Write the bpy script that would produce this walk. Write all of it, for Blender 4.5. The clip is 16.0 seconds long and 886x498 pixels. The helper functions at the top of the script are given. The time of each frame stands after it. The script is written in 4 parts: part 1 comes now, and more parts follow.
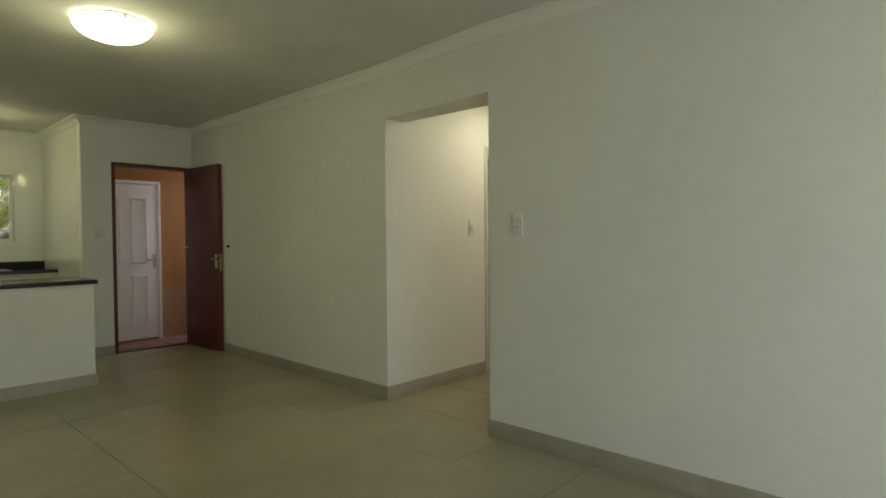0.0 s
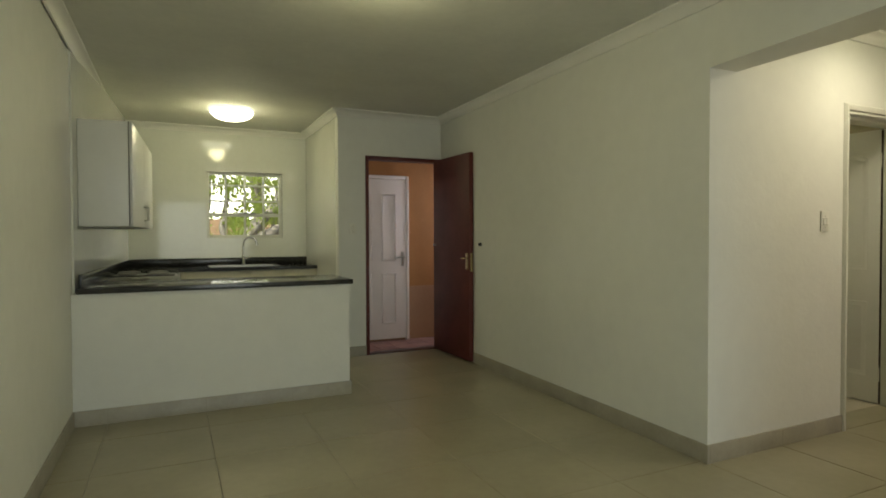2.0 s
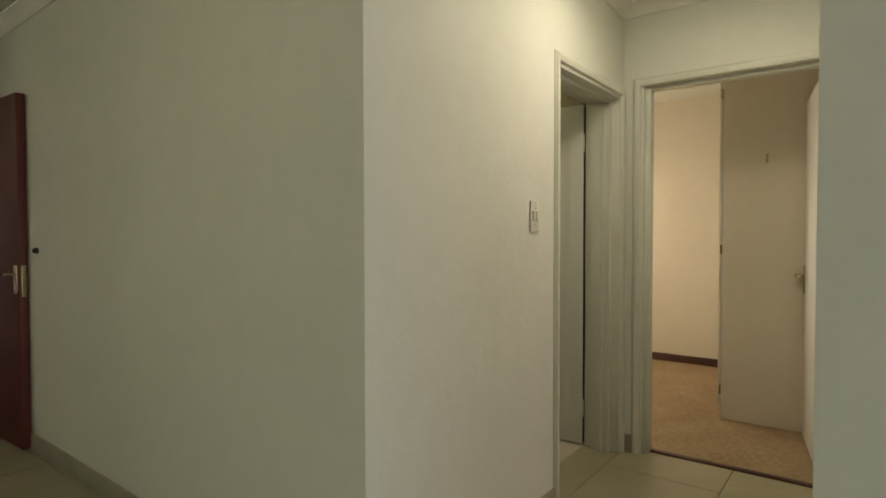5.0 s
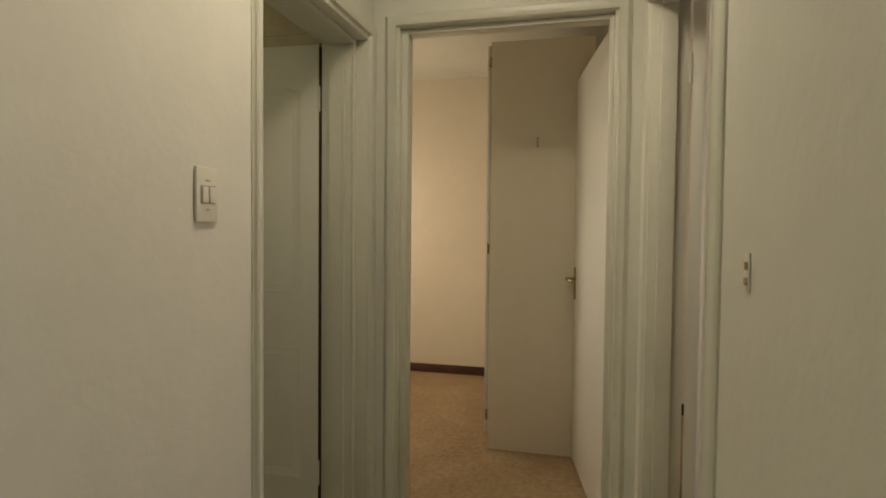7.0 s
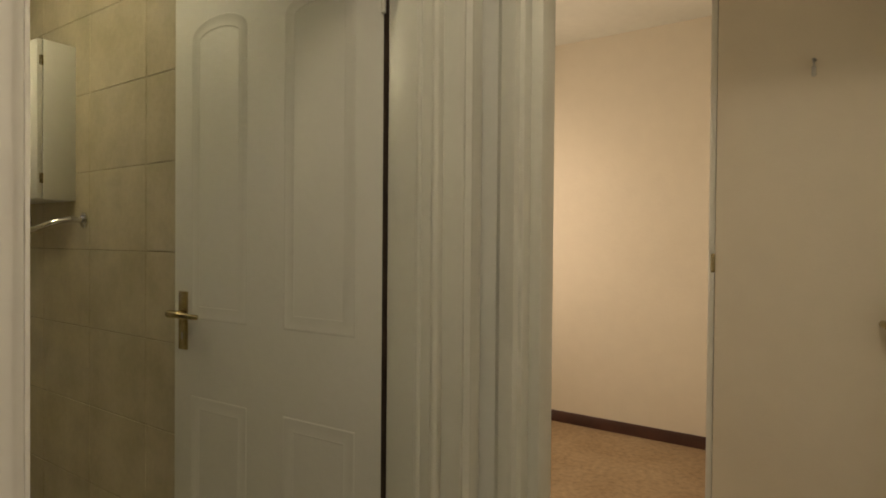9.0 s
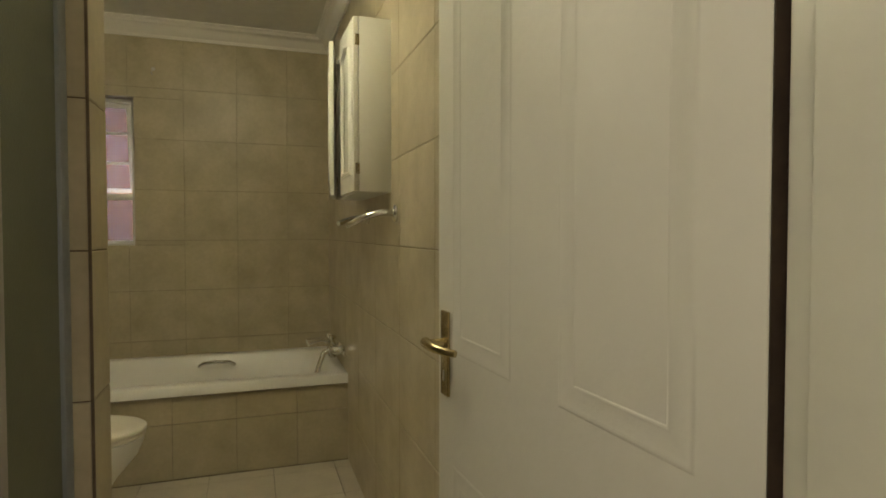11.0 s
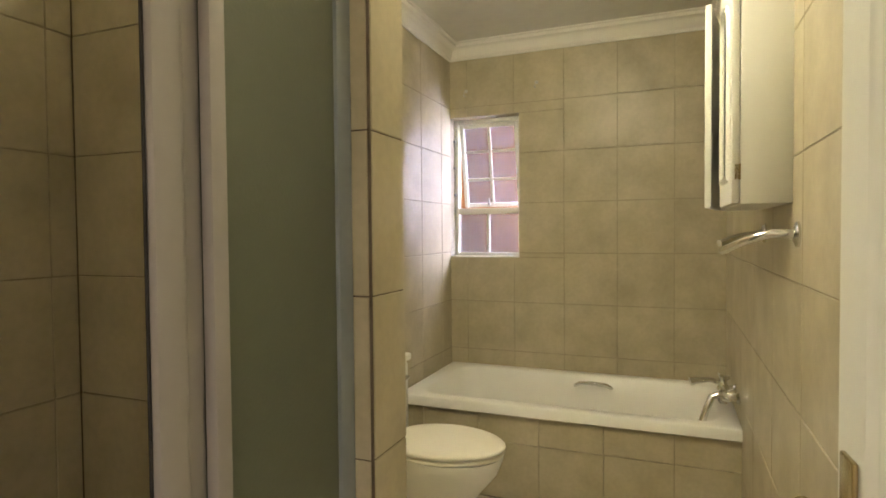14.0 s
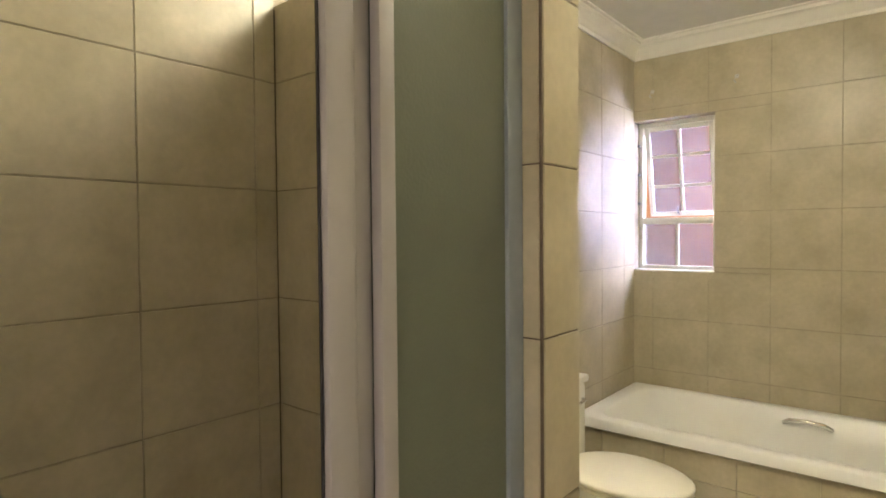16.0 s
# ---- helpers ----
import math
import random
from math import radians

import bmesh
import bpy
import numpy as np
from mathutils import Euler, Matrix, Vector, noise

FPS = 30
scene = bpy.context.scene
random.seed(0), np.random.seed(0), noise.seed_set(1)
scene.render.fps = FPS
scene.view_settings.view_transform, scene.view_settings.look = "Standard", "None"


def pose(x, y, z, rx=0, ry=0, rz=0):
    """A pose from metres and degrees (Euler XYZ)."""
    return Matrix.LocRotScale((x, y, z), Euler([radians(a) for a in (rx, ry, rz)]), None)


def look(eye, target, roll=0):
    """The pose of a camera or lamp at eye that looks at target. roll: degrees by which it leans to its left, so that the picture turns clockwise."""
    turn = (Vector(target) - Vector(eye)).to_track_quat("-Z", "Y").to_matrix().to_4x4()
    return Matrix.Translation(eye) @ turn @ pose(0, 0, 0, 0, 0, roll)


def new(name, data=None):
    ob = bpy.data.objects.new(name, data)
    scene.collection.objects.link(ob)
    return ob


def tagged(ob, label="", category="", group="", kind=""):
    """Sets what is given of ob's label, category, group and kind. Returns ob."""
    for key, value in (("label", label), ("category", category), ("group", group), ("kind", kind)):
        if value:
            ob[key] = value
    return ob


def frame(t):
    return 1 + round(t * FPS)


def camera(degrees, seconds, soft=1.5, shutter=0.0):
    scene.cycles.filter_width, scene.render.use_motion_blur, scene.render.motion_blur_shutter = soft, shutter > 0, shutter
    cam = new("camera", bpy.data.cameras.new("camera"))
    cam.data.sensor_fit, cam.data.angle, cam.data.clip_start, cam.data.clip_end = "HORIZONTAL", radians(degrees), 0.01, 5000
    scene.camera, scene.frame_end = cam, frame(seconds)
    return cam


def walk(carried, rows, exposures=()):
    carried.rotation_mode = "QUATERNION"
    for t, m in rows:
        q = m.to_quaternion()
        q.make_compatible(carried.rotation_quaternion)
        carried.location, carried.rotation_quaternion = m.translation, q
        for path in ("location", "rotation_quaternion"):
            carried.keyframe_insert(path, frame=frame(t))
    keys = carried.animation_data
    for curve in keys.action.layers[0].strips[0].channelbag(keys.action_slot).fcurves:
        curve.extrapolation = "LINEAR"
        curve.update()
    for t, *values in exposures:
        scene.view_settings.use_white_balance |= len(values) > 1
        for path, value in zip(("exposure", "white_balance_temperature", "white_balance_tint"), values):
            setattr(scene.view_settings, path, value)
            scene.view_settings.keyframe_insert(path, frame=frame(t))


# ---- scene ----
cam = camera(75.6, 16.0, soft=1.75)
EXPOSURES = [(0, -0.11, 6750, 4), (2.0, 0.1, 6750, 5), (5.0, 0.02, 6750, 9), (7.5, -0.23, 7050, 16), (8.2, -0.2, 7050, 18), (10.3, 0.48, 6700, 17), (11.5, 0.72, 6650, 15), (12.5, 1.14, 6600, 15), (13.5, 1.48, 6550, 16), (14.5, 1.82, 6350, 22), (16, 1.98, 6000, 24)]
PATH = [
    (0, (0.772, -0.186, 1.23), (2.237, 1.175, 1.186), -0.5),
    (0.5, (0.73, 0.073, 1.221), (2.097, 1.532, 1.182), -0.3),
    (1, (0.794, 0.363, 1.201), (1.998, 1.96, 1.165), -0.1),
    (1.5, (0.891, 0.611, 1.238), (1.918, 2.326, 1.194), -0.3),
    (2, (1.045, 0.904, 1.227), (1.901, 2.711, 1.181), -0.2),
    (2.5, (1.237, 1.141, 1.239), (2.072, 2.958, 1.192), -0.2),
    (3, (1.539, 1.348, 1.215), (2.459, 3.124, 1.177), -0.1),
    (3.5, (1.795, 1.481, 1.212), (2.859, 3.174, 1.169), -0.1),
    (4, (2.06, 1.664, 1.217), (3.3, 3.233, 1.174), -0.0),
    (4.5, (2.228, 1.812, 1.23), (3.665, 3.203, 1.176), 0.0),
    (5, (2.492, 1.921, 1.231), (4.09, 3.122, 1.18), -0.1),
    (5.2, (2.618, 1.933, 1.234), (4.268, 3.062, 1.182), -0.0),
    (7.3, (3.626, 2.215, 1.229), (5.573, 2.669, 1.164), 0.5),
    (7.5, (3.74, 2.197, 1.221), (5.684, 2.663, 1.164), 0.3),
    (7.8, (3.925, 2.167, 1.206), (5.855, 2.693, 1.165), 0.2),
    (8, (4.024, 2.187, 1.199), (5.938, 2.763, 1.159), 0.1),
    (8.2, (4.139, 2.214, 1.186), (6.024, 2.882, 1.152), 0.0),
    (10.3, (5.108, 2.783, 1.195), (6.145, 4.492, 1.14), 0.4),
    (10.5, (5.128, 2.809, 1.195), (6.06, 4.577, 1.139), 0.0),
    (11, (5.215, 2.895, 1.196), (5.844, 4.792, 1.138), 0.0),
    (11.5, (5.276, 2.957, 1.198), (5.64, 4.923, 1.137), -0.2),
    (12, (5.32, 3.062, 1.197), (5.426, 5.058, 1.137), -0.4),
    (12.5, (5.345, 3.173, 1.206), (5.217, 5.168, 1.146), -0.4),
    (13, (5.374, 3.259, 1.216), (5.06, 5.233, 1.156), -0.5),
    (13.5, (5.389, 3.281, 1.249), (4.862, 5.21, 1.191), -0.6),
    (14, (5.408, 3.28, 1.273), (4.664, 5.136, 1.216), -0.5),
    (14.5, (5.412, 3.296, 1.297), (4.496, 5.073, 1.241), -0.5),
    (15, (5.406, 3.317, 1.309), (4.341, 5.009, 1.261), -0.7),
    (15.5, (5.405, 3.324, 1.325), (4.232, 4.943, 1.28), -0.9),
    (16, (5.394, 3.331, 1.339), (4.119, 4.871, 1.288), -0.5),
]
walk(cam, [(t, look(eye, target, roll)) for t, eye, target, roll in PATH], EXPOSURES)

# ---- world and lights ----
world = bpy.data.worlds.new("world")
scene.world = world
world.use_nodes = True
sky = world.node_tree.nodes.new("ShaderNodeTexSky")
sky.sky_type, sky.sun_disc = "NISHITA", False
sky.sun_elevation, sky.sun_rotation = radians(55), radians(200)
bg = world.node_tree.nodes["Background"]
bg.inputs["Strength"].default_value = 0.15
world.node_tree.links.new(sky.outputs[0], bg.inputs[0])

sun = new("sun", bpy.data.lights.new("sun", "SUN"))
sun.data.energy, sun.data.angle, sun.data.color = 5.0, radians(0.5), (1.0, 0.95, 0.86)
sun.matrix_world = look((0, 0, 0), (0.25, 0.5, -0.85))


def point_lamp(name, place, watts, colour, radius=0.1):
    lamp = new(name, bpy.data.lights.new(name, "POINT"))
    lamp.data.energy, lamp.data.color, lamp.data.shadow_soft_size = watts, colour, radius
    lamp.location = place
    return lamp


def area_lamp(name, eye, target, w, h, watts, colour):
    lamp = new(name, bpy.data.lights.new(name, "AREA"))
    lamp.data.shape, lamp.data.size, lamp.data.size_y = "RECTANGLE", w, h
    lamp.data.energy, lamp.data.color = watts, colour
    lamp.matrix_world = look(eye, target)
    return lamp


WARM = (1.0, 0.92, 0.535)
LIVING_W, KITCHEN_W, HALL_W, BATH_W = 10.4, 10.6, 5.7, 10
# daylight through the glazed door behind the start of the walk
area_lamp("daylight_living", (1.9, -2.02, 1.15), (1.9, 2, 1.1), 2.3, 2.0, 36, (0.88, 0.94, 1.0))
# daylight through the bedroom windows, out of sight
area_lamp("daylight_bedroom", (7.2, 4.45, 1.4), (7.2, 2, 1.2), 1.4, 1.2, 20, (1.0, 0.81, 0.58))
area_lamp("daylight_bedroom_two", (6.4, -0.45, 1.4), (6.6, 2, 1.2), 1.4, 1.2, 18, (1.0, 0.82, 0.72))

area_lamp("daylight_porch", (5.7, 6.98, 1.35), (3.0, 7.1, 1.1), 0.6, 2.2, 10, (1.0, 0.86, 0.81))
# sky light in the small bathroom window
area_lamp("daylight_bathroom", (4.86, 7.13, 1.66), (4.12, 6.35, 1.5), 0.36, 0.75, 22, (0.78, 0.80, 1.0))

# ---- materials ----


def mat(name, colour, rough=0.5, metal=0.0, vary=0.06, grain=6.0, bump=0.0, bump_scale=60.0, second=None, speck=0.0, coat=0.0, per_piece=0.0, noise_rough=0.05):
    m = bpy.data.materials.new(name)
    m.use_nodes = True
    nt = m.node_tree
    b = nt.nodes["Principled BSDF"]
    b.inputs["Roughness"].default_value = rough
    b.inputs["Metallic"].default_value = metal
    b.inputs["Coat Weight"].default_value = coat
    tc = nt.nodes.new("ShaderNodeTexCoord")
    geo = nt.nodes.new("ShaderNodeNewGeometry")
    n1 = nt.nodes.new("ShaderNodeTexNoise")
    n1.inputs["Scale"].default_value, n1.inputs["Detail"].default_value = grain, 5
    nt.links.new(geo.outputs["Position"], n1.inputs["Vector"])
    n2 = nt.nodes.new("ShaderNodeTexNoise")
    n2.inputs["Scale"].default_value, n2.inputs["Detail"].default_value = grain * 9, 4
    nt.links.new(geo.outputs["Position"], n2.inputs["Vector"])
    ramp = nt.nodes.new("ShaderNodeMapRange")
    ramp.inputs["From Min"].default_value, ramp.inputs["From Max"].default_value = 0.3, 0.7
    nt.links.new(n1.outputs["Fac"], ramp.inputs["Value"])
    mix = nt.nodes.new("ShaderNodeMix")
    mix.data_type = "RGBA"
    c2 = second or tuple(c * (1 - 2 * vary) for c in colour)
    mix.inputs["A"].default_value, mix.inputs["B"].default_value = (*colour, 1), (*c2, 1)
    nt.links.new(ramp.outputs[0], mix.inputs["Factor"])
    out = mix.outputs["Result"]
    fine = nt.nodes.new("ShaderNodeMix")
    fine.data_type, fine.blend_type = "RGBA", "MULTIPLY"
    grey = nt.nodes.new("ShaderNodeMapRange")
    grey.inputs["From Min"].default_value, grey.inputs["From Max"].default_value = 0.3, 0.7
    grey.inputs["To Min"].default_value = 1 - max(vary, speck)
    nt.links.new(n2.outputs["Fac"], grey.inputs["Value"])
    fine.inputs["Factor"].default_value = 1.0
    nt.links.new(out, fine.inputs["A"])
    nt.links.new(grey.outputs[0], fine.inputs["B"])
    out = fine.outputs["Result"]
    if per_piece:
        info = nt.nodes.new("ShaderNodeObjectInfo")
        pr = nt.nodes.new("ShaderNodeMapRange")
        pr.inputs["To Min"].default_value = 1 - per_piece
        nt.links.new(info.outputs["Random"], pr.inputs["Value"])
        pm = nt.nodes.new("ShaderNodeMix")
        pm.data_type, pm.blend_type = "RGBA", "MULTIPLY"
        pm.inputs["Factor"].default_value = 1.0
        nt.links.new(out, pm.inputs["A"])
        nt.links.new(pr.outputs[0], pm.inputs["B"])
        out = pm.outputs["Result"]
    nt.links.new(out, b.inputs["Base Color"])
    rr = nt.nodes.new("ShaderNodeMapRange")
    rr.inputs["To Min"].default_value, rr.inputs["To Max"].default_value = max(0.02, rough - noise_rough), min(1, rough + noise_rough)
    nt.links.new(n1.outputs["Fac"], rr.inputs["Value"])
    nt.links.new(rr.outputs[0], b.inputs["Roughness"])
    if bump:
        nb = nt.nodes.new("ShaderNodeTexNoise")
        nb.inputs["Scale"].default_value, nb.inputs["Detail"].default_value = bump_scale, 3
        nt.links.new(geo.outputs["Position"], nb.inputs["Vector"])
        bp = nt.nodes.new("ShaderNodeBump")
        bp.inputs["Strength"].default_value, bp.inputs["Distance"].default_value = bump, 0.01
        nt.links.new(nb.outputs["Fac"], bp.inputs["Height"])
        nt.links.new(bp.outputs[0], b.inputs["Normal"])
    return m


def glass_mat(name, colour, rough=0.0, clear=1.0):
    m = bpy.data.materials.new(name)
    m.use_nodes = True
    b = m.node_tree.nodes["Principled BSDF"]
    b.inputs["Base Color"].default_value = (*colour, 1)
    b.inputs["Roughness"].default_value = rough
    b.inputs["Transmission Weight"].default_value = clear
    b.inputs["IOR"].default_value = 1.45 if rough else 1.05
    return m


def glow_mat(name, colour, strength):
    m = bpy.data.materials.new(name)
    m.use_nodes = True
    b = m.node_tree.nodes["Principled BSDF"]
    b.inputs["Base Color"].default_value = (0.8, 0.8, 0.78, 1)
    b.inputs["Emission Color"].default_value = (*colour, 1)
    b.inputs["Emission Strength"].default_value = strength
    return m


PLASTER = mat("wall_paint", (0.74, 0.74, 0.675), 0.62, vary=0.035, grain=1.2, bump=0.12, bump_scale=35)
PLASTER_ROOM = mat("bedroom_paint", (0.76, 0.70, 0.58), 0.65, vary=0.03, grain=1.5, bump=0.1, bump_scale=40)
CEILING = mat("ceiling_paint", (0.70, 0.70, 0.63), 0.8, vary=0.05, grain=2.0, bump=0.22, bump_scale=11)
COVE = mat("cornice_paint", (0.78, 0.77, 0.71), 0.5, vary=0.02, grain=4)
GLOSS_TILE = mat("kitchen_white_tile", (0.70, 0.71, 0.64), 0.07, vary=0.03, grain=2.2, bump=0.02, bump_scale=9, noise_rough=0.03)
SKIRT_JOINT = mat("skirting_joint", (0.29, 0.265, 0.20), 0.8)
SKIRT = mat("skirting_tile", (0.37, 0.34, 0.262), 0.4, vary=0.09, grain=5, per_piece=0.06)
FLOOR_TILE = mat("floor_porcelain", (0.37, 0.338, 0.232), 0.3, vary=0.08, grain=2.2, second=(0.31, 0.28, 0.186), per_piece=0.05, noise_rough=0.03)
GROUT = mat("grout", (0.28, 0.255, 0.175), 0.9, vary=0.15, grain=12)
BATH_TILE = mat("bathroom_tile", (0.543, 0.485, 0.342), 0.38, vary=0.09, grain=6.0, second=(0.424, 0.375, 0.248), per_piece=0.07, noise_rough=0.08, bump=0.05, bump_scale=12)
BATH_FLOOR = mat("bathroom_floor_tile", (0.60, 0.55, 0.44), 0.35, vary=0.06, grain=6, per_piece=0.06)
BATH_GROUT = mat("bathroom_grout", (0.45, 0.40, 0.29), 0.9, vary=0.2, grain=14)
DOOR_WHITE = mat("door_enamel", (0.72, 0.72, 0.66), 0.52, vary=0.02, grain=3, bump=0.05, bump_scale=50)
FRAME_WHITE = mat("frame_enamel", (0.68, 0.68, 0.60), 0.35, vary=0.03, grain=5)
MAHOGANY = mat("mahogany_door", (0.125, 0.022, 0.016), 0.5, vary=0.2, grain=5, second=(0.085, 0.015, 0.011), speck=0.2)
# dark brown that paints the shade inside the bathroom door's hinge gap
HINGE_GAP_SHADE = mat("hinge_gap_shade", (0.07, 0.045, 0.028), 0.8, vary=0.2, grain=12)
DARK_WOOD = mat("dark_skirting_wood", (0.075, 0.025, 0.015), 0.45, vary=0.2, grain=9)
GRANITE = mat("black_granite", (0.018, 0.018, 0.018), 0.14, vary=0.3, grain=30, second=(0.05, 0.048, 0.043), speck=0.5)
LAMINATE = mat("white_laminate", (0.72, 0.72, 0.68), 0.35, vary=0.02, grain=3)
CREAM = mat("cream_cabinet", (0.70, 0.66, 0.50), 0.4, vary=0.04, grain=4)
EDGE_GREY = mat("grey_edge_band", (0.16, 0.155, 0.14), 0.5)
CHROME = mat("chrome", (0.75, 0.75, 0.73), 0.12, metal=1.0, vary=0.03)
BRASS = mat("worn_brass", (0.60, 0.50, 0.28), 0.25, metal=1.0, vary=0.15, grain=30)
STEEL = mat("brushed_steel", (0.55, 0.55, 0.53), 0.3, metal=1.0, vary=0.05)
ALU = mat("white_aluminium", (0.31, 0.288, 0.27), 0.35, vary=0.03)
ALU_DARK = mat("grey_aluminium", (0.22, 0.25, 0.27), 0.4, vary=0.06)
RUBBER = mat("black_seal", (0.012, 0.010, 0.010), 0.6)
CERAMIC = mat("white_ceramic", (0.84, 0.84, 0.79), 0.3, vary=0.01)
SEAT = mat("cream_toilet_seat", (0.80, 0.77, 0.66), 0.3, vary=0.02)
PLASTIC = mat("switch_plastic", (0.72, 0.71, 0.63), 0.35, vary=0.02)
PLASTIC_DARK = mat("switch_gap", (0.42, 0.41, 0.34), 0.5)
CARPET = mat("beige_carpet", (0.44, 0.32, 0.19), 0.95, vary=0.16, grain=4, second=(0.36, 0.25, 0.14), speck=0.3, bump=0.5, bump_scale=180)
OCHRE = mat("ochre_wall", (0.37, 0.17, 0.055), 0.8, vary=0.06, grain=3, bump=0.2)
PORCH_LOW = mat("porch_lower_wall", (0.37, 0.21, 0.12), 0.8, vary=0.06, grain=3, bump=0.2)
PAVER = mat("red_paver", (0.27, 0.13, 0.095), 0.7, vary=0.15, grain=7, per_piece=0.2, bump=0.2)
DOOR_PINK = mat("porch_door_paint", (0.75, 0.685, 0.65), 0.4, vary=0.02)
FROST = glass_mat("frosted_glass", (0.49, 0.52, 0.63), 0.22, 0.8)
SHOWER_GLASS = mat("obscure_shower_glass", (0.115, 0.132, 0.092), 0.42, vary=0.05, grain=3, bump=0.07, bump_scale=160)
GLASS = glass_mat("window_glass", (0.97, 0.98, 0.97))
GRASS = mat("garden_ground", (0.10, 0.12, 0.04), 0.95, vary=0.25, grain=3, second=(0.16, 0.12, 0.07))


def leaf_mat(name, colour, second):
    """Thin leaves that let part of the daylight through."""
    m = mat(name, colour, 0.5, vary=0.2, grain=3, second=second)
    nt = m.node_tree
    b, out = nt.nodes["Principled BSDF"], nt.nodes["Material Output"]
    tr = nt.nodes.new("ShaderNodeBsdfTranslucent")
    tr.inputs["Color"].default_value = (0.50, 0.58, 0.14, 1)
    mix = nt.nodes.new("ShaderNodeMixShader")
    mix.inputs["Fac"].default_value = 0.5
    nt.links.new(b.outputs[0], mix.inputs[1])
    nt.links.new(tr.outputs[0], mix.inputs[2])
    nt.links.new(mix.outputs[0], out.inputs["Surface"])
    return m


LEAF = leaf_mat("leaf", (0.34, 0.42, 0.10), (0.20, 0.26, 0.06))
BARK = mat("bark", (0.45, 0.40, 0.33), 0.9, vary=0.25, grain=9, bump=0.6)
GARDEN_WALL = mat("garden_wall", (0.55, 0.36, 0.22), 0.9, vary=0.1, grain=3)
DARK_GROUT = mat("dark_grout", (0.17, 0.13, 0.09), 0.9, vary=0.2, grain=14)
DAY = glow_mat("bright_hazy_sky", (1.0, 0.98, 0.88), 3.0)
MIRROR = mat("mirror_glass", (0.62, 0.63, 0.60), 0.04, metal=1.0, vary=0.02)
BLACK = mat("hob_glass", (0.01, 0.01, 0.011), 0.08, vary=0.05)

# ---- mesh helpers ----


def bm_box(bm, x0, x1, y0, y1, z0, z1, bevel=0.0):
    r = bmesh.ops.create_cube(bm, size=1.0, matrix=Matrix.Translation(((x0 + x1) / 2, (y0 + y1) / 2, (z0 + z1) / 2)) @ Matrix.Diagonal((x1 - x0, y1 - y0, z1 - z0, 1)))
    if bevel:
        edges = {e for v in r["verts"] for e in v.link_edges}
        bmesh.ops.bevel(bm, geom=list(edges), offset=bevel, segments=2, profile=0.5, affect="EDGES")
    return bm


def box(x0, x1, y0, y1, z0, z1, bevel=0.0):
    return bm_box(bmesh.new(), x0, x1, y0, y1, z0, z1, bevel)


def smooth(me, angle=40):
    me.shade_smooth()
    me.set_sharp_from_angle(angle=radians(angle))


def thing(name, label="", category="", group="", kind="", place=(0, 0, 0), turn=0):
    ob = new(name)
    ob.empty_display_size = 0.1
    ob.matrix_world = pose(*place, 0, 0, turn)
    return tagged(ob, label, category, group, kind)


def part(name, bm, material, parent=None, label="", sharp=40):
    me = bpy.data.meshes.new(name)
    bmesh.ops.recalc_face_normals(bm, faces=bm.faces)
    bm.to_mesh(me)
    bm.free()
    smooth(me, sharp)
    me.materials.append(material)
    ob = new(name, me)
    ob.parent = parent
    if label:
        ob["label"] = label
    return ob


def solid(name, bm, material, label, category, kind="structure", group=""):
    return tagged(part(name, bm, material), label, category, group, kind)


def tube(bm, pts, radius, seg=12, caps=True):
    """A round bar along a line of points."""
    rings, pts = [], [Vector(p) for p in pts]
    for i, p in enumerate(pts):
        d = (pts[min(i + 1, len(pts) - 1)] - pts[max(i - 1, 0)]).normalized()
        side = d.cross(Vector((0, 0, 1)) if abs(d.z) < 0.95 else Vector((1, 0, 0))).normalized()
        up = side.cross(d)
        r = radius[i] if isinstance(radius, (list, tuple)) else radius
        rings.append([bm.verts.new(p + r * (math.cos(a) * side + math.sin(a) * up)) for a in [2 * math.pi * k / seg for k in range(seg)]])
    for a, b in zip(rings, rings[1:]):
        for k in range(seg):
            bm.faces.new((a[k], a[(k + 1) % seg], b[(k + 1) % seg], b[k]))
    if caps:
        bm.faces.new(rings[0])
        bm.faces.new(rings[-1])
    return bm


def lathe(bm, profile, place=(0, 0, 0), seg=32, sx=1.0, sy=1.0):
    """A turned body: profile of (radius, z)."""
    rings = []
    for r, z in profile:
        if r < 1e-5:
            rings.append([bm.verts.new((place[0], place[1], place[2] + z))])
        else:
            rings.append([bm.verts.new((place[0] + sx * r * math.cos(2 * math.pi * k / seg), place[1] + sy * r * math.sin(2 * math.pi * k / seg), place[2] + z)) for k in range(seg)])
    for a, b in zip(rings, rings[1:]):
        for k in range(seg):
            q = [a[k % len(a)], a[(k + 1) % len(a)], b[(k + 1) % len(b)], b[k % len(b)]]
            q = [v for i, v in enumerate(q) if v not in q[:i]]
            if len(q) > 2:
                bm.faces.new(q)
    return bm


